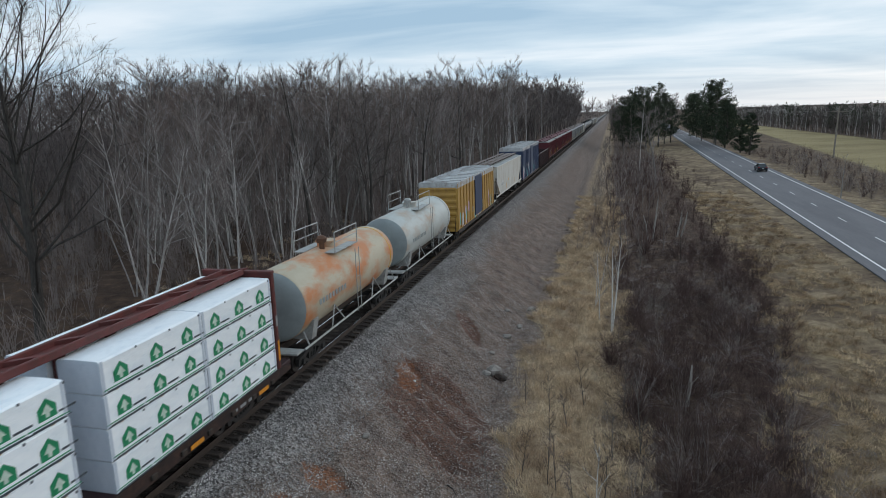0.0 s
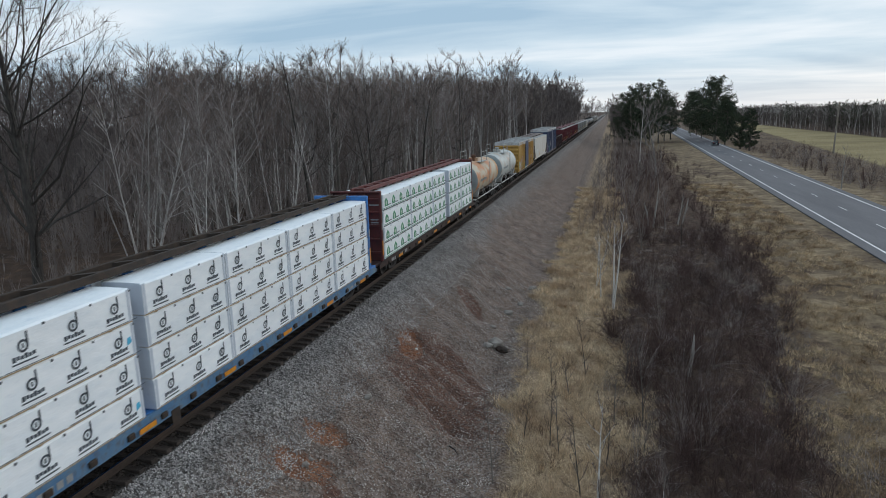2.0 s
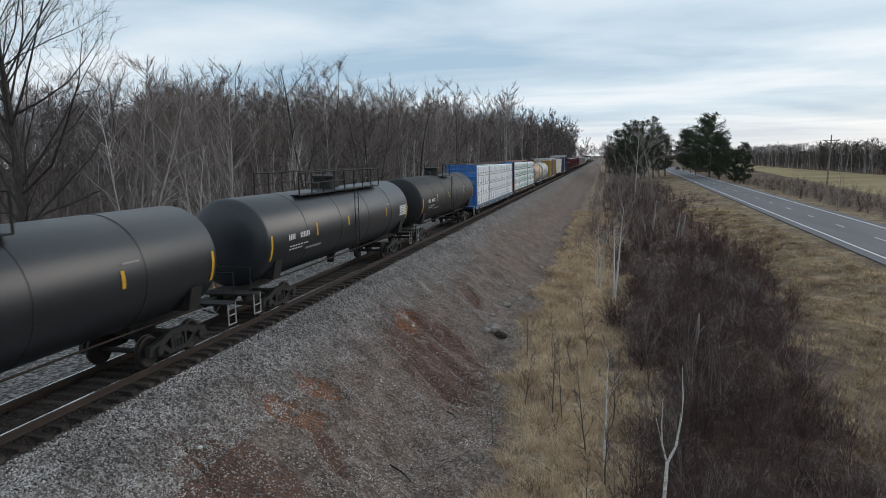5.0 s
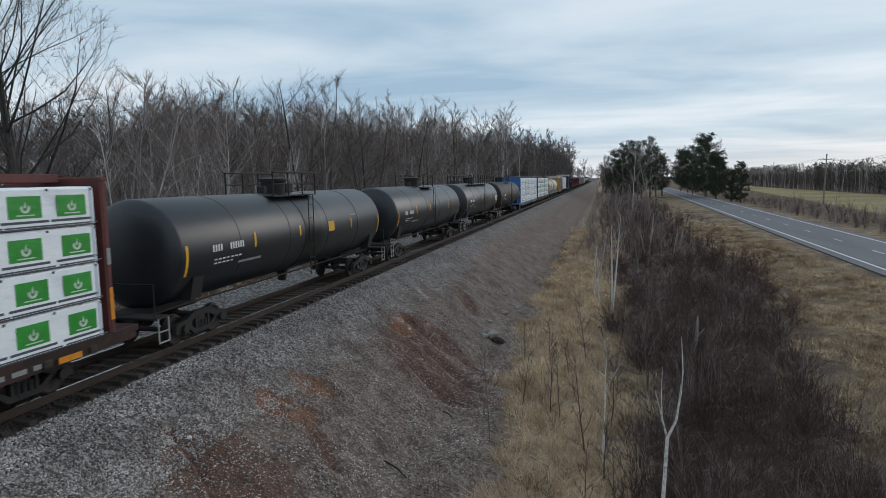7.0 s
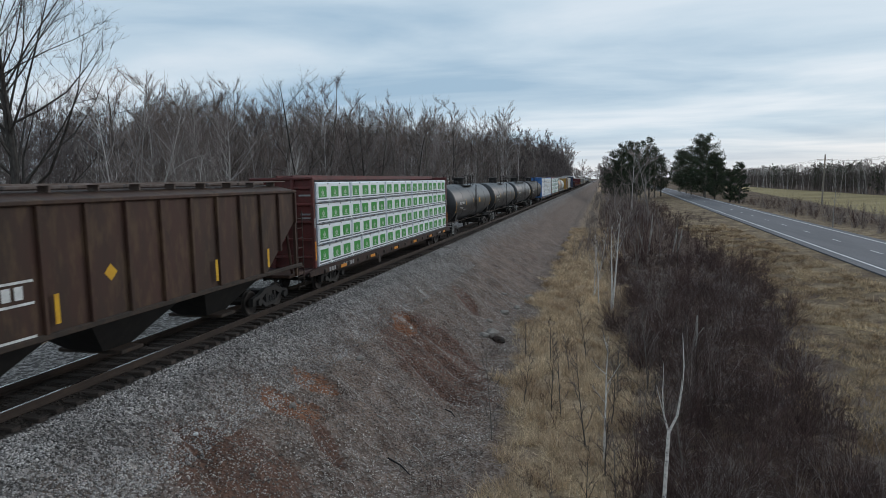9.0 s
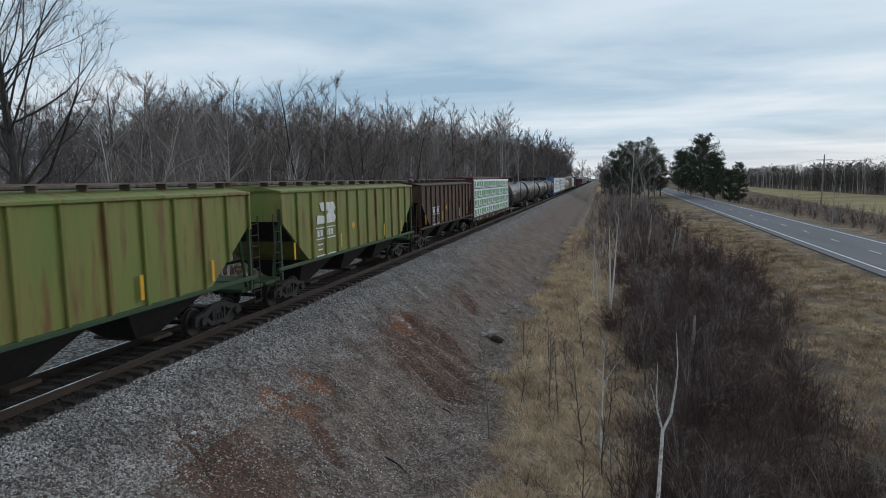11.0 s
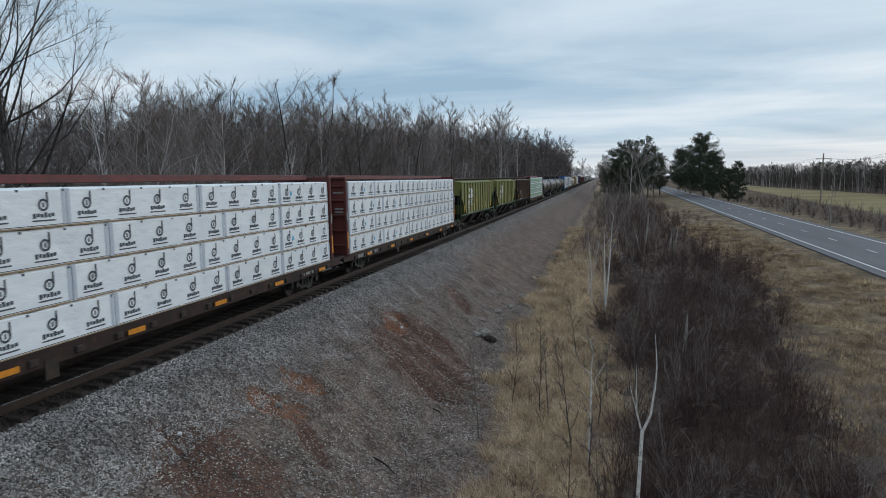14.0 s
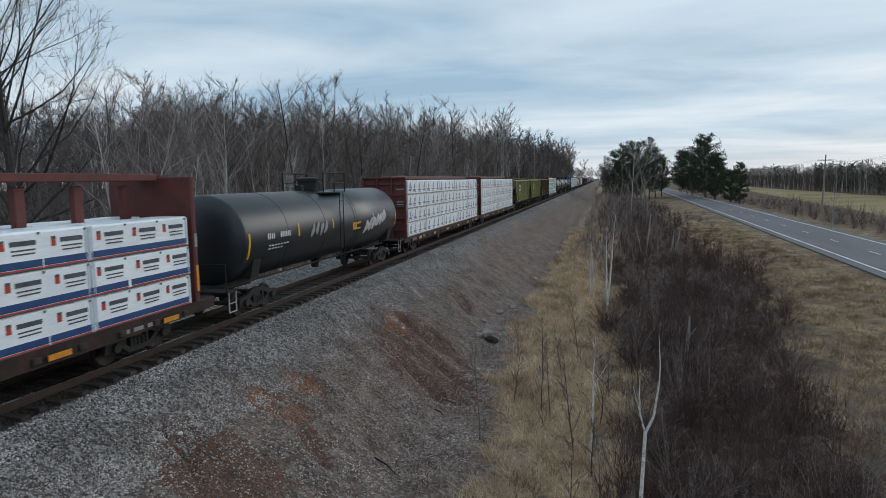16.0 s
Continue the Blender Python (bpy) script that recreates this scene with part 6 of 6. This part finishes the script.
scatter("roadside_brush", coarse, brush_spots(br, 190, 74, 215, lambda y: 44.5 + (y - 60) * 0.03, lambda y: 52.0 + (y - 60) * 0.09, 0.25, 1.2), "brush", "dark leafless shrubs across the highway", "brush")
scatter("roadside_shrubs", coarse, brush_spots(br, 150, 74, 215, lambda y: 44.5 + (y - 60) * 0.03, lambda y: 52.0 + (y - 60) * 0.09, 0.3, 1.3), "brush_grey", "grey leafless shrubs beyond the highway", "brush")
scatter("undergrowth", coarse, brush_spots(br, 330, 18, 150, lambda y: -10 - 0.45 * max(0, 60 - y) - 24, lambda y: -10.5 - 0.15 * max(0, 40 - y), 0.6, 2.1), "twig_pale", "tangled leafless undergrowth below the trees", "undergrowth")
tall = [clump(br, 13, br.uniform(6, 9), 0.13, 0.026, 6) for _ in range(5)]
scatter("thicket", tall, brush_spots(br, 190, 36, 170, lambda y: -42 - 0.1 * y, lambda y: -15.5 - 0.2 * max(0, 50 - y), 0.6, 1.15), "twig_pale", "thicket of thin leafless young trees in the wood", "thicket")
scatter("deep_thicket", tall, brush_spots(br, 240, 28, 230, lambda y: -150, lambda y: -42, 1.1, 1.9), "far_wood", "dense thicket far back in the wood", "thicket")
scatter("track_saplings", coarse, brush_spots(br, 120, 60, 330, lambda y: 9.8, lambda y: 12.6, 0.6, 1.2), "brush_grey", "grey leafless scrub along the foot of the bank", "brush")


def grass_blades(name, n, xr, yr, length, width, seed, label, keep, mat="dry_grass"):
    """Dry blades in leaning tufts, each a narrow bent leaf."""
    rs = np.random.default_rng(seed)
    m_ = n // 22
    ty = yr[0] + (yr[1] - yr[0]) * rs.random(m_) ** 1.35
    tx = rs.uniform(*xr, m_)
    ok = keep(tx, ty, rs.random(m_))
    tx, ty = tx[ok], ty[ok]
    cx = (tx[:, None] + rs.normal(0, 0.14, (len(tx), 22))).ravel()
    cy = (ty[:, None] + rs.normal(0, 0.14, (len(tx), 22))).ravel()
    lean = np.repeat(rs.normal(0, 0.5, (len(tx), 2)), 22, 0) + rs.normal(0, 0.45, (len(cx), 2))
    ln = rs.uniform(*length, len(cx)) * np.repeat(rs.uniform(0.6, 1.2, len(tx)), 22)
    c = np.stack([cx, cy, land(cx, cy) - 0.03], 1)
    ang = rs.uniform(0, np.pi, len(cx))
    w = np.stack([np.cos(ang), np.sin(ang), np.zeros(len(cx))], 1) * width * (0.7 + 0.02 * cy)[:, None]
    tip = c + np.stack([lean[:, 0] * ln, lean[:, 1] * ln, ln * np.clip(0.98 - 0.35 * np.linalg.norm(lean, axis=1), 0.25, 1)], 1)
    v = np.stack([c - w, c + w, tip], 1).reshape(-1, 3)
    f = np.arange(len(v)).reshape(-1, 3)
    return tagged(new(name, array_mesh(name, v, f, mat)), label, "grass", kind="stuff")


def strip_edge(x, y, u):
    edge = 8.3 + 0.35 * np.sin(y * 0.7) + 0.3 * np.sin(y * 1.9 + 1) + 1.5 * np.clip((30 - y) / 13, 0, 1)
    far = 13.2 + 0.9 * np.sin(y * 0.31) + 0.6 * np.sin(y * 0.83)
    return (x > edge) & (x < far + 0.6) & (np.sin(x * 2.1 + y * 0.8) + np.sin(y * 1.7 - x * 1.3) + 1.4 * (u - 0.5) > -1.15)


grass_blades("dry_grass", 210000, (7.8, 14.5), (10, 105), (0.22, 0.66), 0.0085, 1, "tall tan dry grass along the foot of the bank", strip_edge)
grass_blades("verge_grass", 170000, (18.5, 31.0), (20, 110), (0.14, 0.45), 0.011, 2, "short matted tan grass on the verge", lambda x, y, u: (x > np.interp(y, [10, 25, 40, 52, 64], [17.5, 19.2, 21.8, 23.6, 24.2]) + 0.6 * np.sin(y * 0.4)) & (x < road_x(y) - 1.4) & (np.sin(x * 1.3 + y * 0.5) + np.sin(y * 1.1 - x * 0.7) > -0.9), "verge_blades")
grass_blades("wood_grass", 12000, (-22, -12.5), (20, 80), (0.3, 0.7), 0.014, 3, "dry brown grass at the wood's edge", lambda x, y, u: np.sin(x * 0.9 + y * 0.35) + np.sin(y * 0.6) > 0.2)
grass_blades("litter_grass", 26000, (12.5, 23), (12, 70), (0.2, 0.5), 0.010, 4, "sparse dead grass under the thicket", lambda x, y, u: u < 0.9, "brush_grey")


def loose_stones(name, n, xr, yr, size, seed, label, mat="stone", power=1.6, lift=0.25):
    rs = np.random.default_rng(seed)
    x = rs.uniform(*xr, n)
    y = yr[0] + (yr[1] - yr[0]) * rs.random(n) ** power
    s = rs.uniform(*size, n)
    c = np.stack([x, y, land(x, y) + s * lift], 1)
    oct_ = np.array([[1, 0, 0], [-1, 0, 0], [0, 1, 0], [0, -1, 0], [0, 0, 1], [0, 0, -1]], float)
    fo = np.array([[0, 2, 4], [2, 1, 4], [1, 3, 4], [3, 0, 4], [2, 0, 5], [1, 2, 5], [3, 1, 5], [0, 3, 5]])
    v = oct_[None] * rs.uniform(0.55, 1.1, (n, 6, 1)) + rs.normal(0, 0.22, (n, 6, 3))
    a = rs.uniform(0, 2 * np.pi, n)
    ca, sa = np.cos(a), np.sin(a)
    vx = v[:, :, 0] * ca[:, None] - v[:, :, 1] * sa[:, None]
    vy = v[:, :, 0] * sa[:, None] + v[:, :, 1] * ca[:, None]
    v = np.stack([vx, vy, v[:, :, 2] * 0.75], 2) * s[:, None, None] + c[:, None]
    f = fo[None] + (np.arange(n) * 6)[:, None, None]
    return tagged(new(name, array_mesh(name, v.reshape(-1, 3), f.reshape(-1, 3), mat)), label, "stones", kind="stuff")


loose_stones("ballast_stones", 36000, (1.35, 3.7), (7, 45), (0.020, 0.042), 5, "loose grey crushed ballast stones", power=1.9)
loose_stones("bank_stones", 46000, (2.8, 9.0), (8, 44), (0.012, 0.042), 6, "scattered grey and brown stones on the bank", "bank_stone", 1.5)
# stones of the oily bed, toned down to match its painted shade
loose_stones("crib_stones", 6000, (-1.4, 1.4), (3, 40), (0.02, 0.035), 7, "oil-dark stones between the sleepers, deepened for shade", "iron_rust", 1.5)


def rock(name, x, y, s, seed, label, mat="rock", squash=0.6):
    r = random.Random(seed)
    bm = bmesh.new()
    bmesh.ops.create_icosphere(bm, subdivisions=2, radius=1.0)
    for q in bm.verts:
        k = 1 + 0.28 * noise.noise(q.co * 1.3 + Vector((seed, 0, 0))) + 0.12 * noise.noise(q.co * 3.1 + Vector((0, seed, 0)))
        q.co = Vector((q.co.x * k * s, q.co.y * k * s * r.uniform(0.75, 0.8), q.co.z * k * s * squash))
    me = bpy.data.meshes.new(name)
    bm.to_mesh(me)
    bm.free()
    me.materials.append(M[mat])
    ob = new(name, me)
    ob.matrix_basis = pose(x, y, ground_at(x, y) + s * squash * 0.35, r.uniform(-12, 12), r.uniform(-12, 12), r.uniform(0, 360))
    return tagged(ob, label, "rock", "rocks on the bank")


rock("rock", 7.05, 31.7, 0.52, 1, "broken pale boulder at the foot of the bank")
rock("rock", 7.45, 31.3, 0.34, 2, "dark broken boulder at the foot of the bank", "iron_rust")
rock("rock", 6.75, 31.1, 0.28, 3, "small pale boulder on the bank")
rock("rock", 4.15, 21.0, 0.17, 4, "pale rounded stone on the gravel bank")
rock("rock", 3.95, 16.2, 0.12, 5, "grey rounded stone in red earth", squash=0.75)
rock("rock", 3.95, 16.6, 0.08, 6, "small pale stone in red earth")
rock("rock", 3.25, 12.75, 0.07, 7, "small white stone on brown gravel", "lettering")
rock("rock", 4.35, 26.6, 0.08, 8, "white stone in red earth", "lettering")
for k, (x, y, s) in enumerate(((6.9, 37, 0.3), (7.3, 39.5, 0.25), (6.3, 41, 0.22), (7.6, 43.5, 0.3), (6.6, 33.5, 0.2))):
    rock("rock", x, y, s, 20 + k, "weathered boulder half sunk in the bank")


def stick(x, y, ln, az, mat, label):
    g = Geo().tube((-ln / 2, 0, 0), (0, 0.04, 0.02), 0.025, 0.022, 6).tube((0, 0.04, 0.02), (ln / 2, -0.02, 0.0), 0.022, 0.012, 6)
    ob = part("stick", g, mat, None)
    a = radians(az)
    z0, z1 = ground_at(x - math.cos(a) * ln / 2, y - math.sin(a) * ln / 2), ground_at(x + math.cos(a) * ln / 2, y + math.sin(a) * ln / 2)
    ob.matrix_basis = Matrix.Translation((x, y, (z0 + z1) / 2 + 0.03)) @ Matrix.Rotation(a, 4, "Z") @ Matrix.Rotation(-math.atan2(z1 - z0, ln), 4, "Y")
    tagged(ob, label, "stick", "sticks on the bank")


stick(7.4, 20.8, 0.55, -40, "iron_dark", "short dark broken stick on gravel")
stick(7.0, 16.3, 1.0, -35, "iron_dark", "long dark broken branch on gravel")
stick(6.6, 19.4, 0.5, -30, "dead_wood", "pale broken stick on gravel")
stick(7.2, 17.6, 0.7, -45, "dead_wood", "pale broken stick on gravel")
stick(6.0, 17.9, 0.4, 20, "dead_wood", "pale broken stick on gravel")


# ---- beside the road ----
def utility_pole(x, y):
    p = new("utility_pole")
    part("pole", Geo().tube((0, 0, -0.3), (0.1, 0, 12.2), 0.21, 0.15, 10), "wood_pole", p)
    part("crossarm", Geo().box(0.1, 0, 10.9, 3.4, 0.12, 0.14, 0.01), "wood_pole", p)
    for k in (-1.5, -0.6, 0.8, 1.7):
        part("insulator", Geo().lathe([(10.97, 0.05), (11.05, 0.06), (11.12, 0.04)], 8, "z", k, 0, 0), "steel_pale", p)
    p.matrix_basis = pose(x, y, ground_at(x, y), 0, 1.2, -8)
    return tagged(p, "weathered wooden utility pole with one crossarm", "utility pole", "utility poles")


POLES = ((64.6, 177.5), (61.2, 122), (75.0, 330))
for q in POLES:
    utility_pole(*q)


def wires():
    for k, off in enumerate((-1.5, -0.6, 0.8, 1.7)):
        for (xa, ya), (xb, yb) in zip((POLES[1], POLES[0]), (POLES[0], POLES[2])):
            g = Geo()
            pts = []
            for i in range(11):
                f = i / 10
                pts.append((xa + off + 0.1 + (xb - xa) * f, ya + (yb - ya) * f, 7.75 - 1.0 * 4 * f * (1 - f) + 0.02))
            g.pipe(pts, 0.012, 4)
            tagged(part("power_line", g, "iron_dark"), "thin dark power line slung between wooden poles", "power line", "power lines")


wires()


def road_car():
    c = new("car")
    prof = [(-2.2, 0.35), (-2.25, 0.75), (-2.15, 0.98), (-1.75, 1.02), (-1.15, 1.42), (0.1, 1.46), (0.95, 1.0), (1.95, 0.85), (2.2, 0.65), (2.2, 0.35)]
    part("body", Geo().prism([p for p in prof if p[1] < 1.1], -0.88, 0.88, "x"), "car_paint", c, "dark glossy paint")
    cab = Geo()
    lo, hi = [(-1.85, 1.0), (1.0, 1.0)], [(-1.2, 1.45), (0.1, 1.47)]
    cab.add([(s * 0.82, y, z) for s in (-1, 1) for y, z in lo] + [(s * 0.62, y, z) for s in (-1, 1) for y, z in hi], [(0, 1, 3, 2), (4, 6, 7, 5), (0, 4, 5, 1), (2, 3, 7, 6), (0, 2, 6, 4), (1, 5, 7, 3)])
    part("cabin_glass", cab, "glass_dark", c)
    part("roof", Geo().box(0, -0.55, 1.48, 1.22, 1.3, 0.05, 0.02), "car_paint", c)
    for s in (-1, 1):
        part("tail_light", Geo().box(s * 0.68, -2.22, 0.82, 0.34, 0.08, 0.14, 0.02), "tail_red", c)
        for y in (-1.35, 1.35):
            w = part("wheel", Geo().lathe([(s * 0.70, 0.32), (s * 0.90, 0.32), (s * 0.91, 0.22)], 18, "x", 0, y, 0.32), "rubber", c, smooth=True)
            part("rim", Geo().lathe([(s * 0.905, 0.20), (s * 0.92, 0.19), (s * 0.92, 0.02)], 14, "x", 0, y, 0.32), "steel_pale", w)
    part("bumper", Geo().box(0, -2.24, 0.5, 1.7, 0.12, 0.22, 0.04), "car_paint", c)
    part("plate_bar", Geo().box(0, -2.31, 0.62, 0.34, 0.012, 0.12), "lettering", c)
    tagged(c, "dark saloon car driving away along the highway", "car")
    return c


CAR = road_car()
CAR_ROWS = [(t, pose(road_x(y) + 5.5, y, -3.128, 0, 0, -1.6)) for t, y in ((0, 142), (1.5, 197), (3.5, 285), (8, 480), (16, 830))]
CAR.matrix_basis = CAR_ROWS[0][1]


# ---- what moves ----
def motions():
    walk(CAR, CAR_ROWS)
    for ob, m, s in MOVING:
        walk(ob, [(t, Matrix.Translation((0, s + SPEED * t, 0)) @ m) for t in (0, 16)])
    spin = {}
    for w, k in WHEELSETS:
        if k not in spin:
            rows = []
            for i in range(16 * FPS + 1):
                rows.append((i / FPS, Matrix.Translation((0, k, 0.42)) @ Matrix.Rotation(-SPEED / 0.42 * i / FPS, 4, "X")))
            walk(w, rows)
            spin[k] = w
        else:
            w.rotation_mode = "QUATERNION"
            src = spin[k].animation_data
            w.animation_data_create()
            w.animation_data.action = src.action
            w.animation_data.action_slot = src.action_slot


motions()
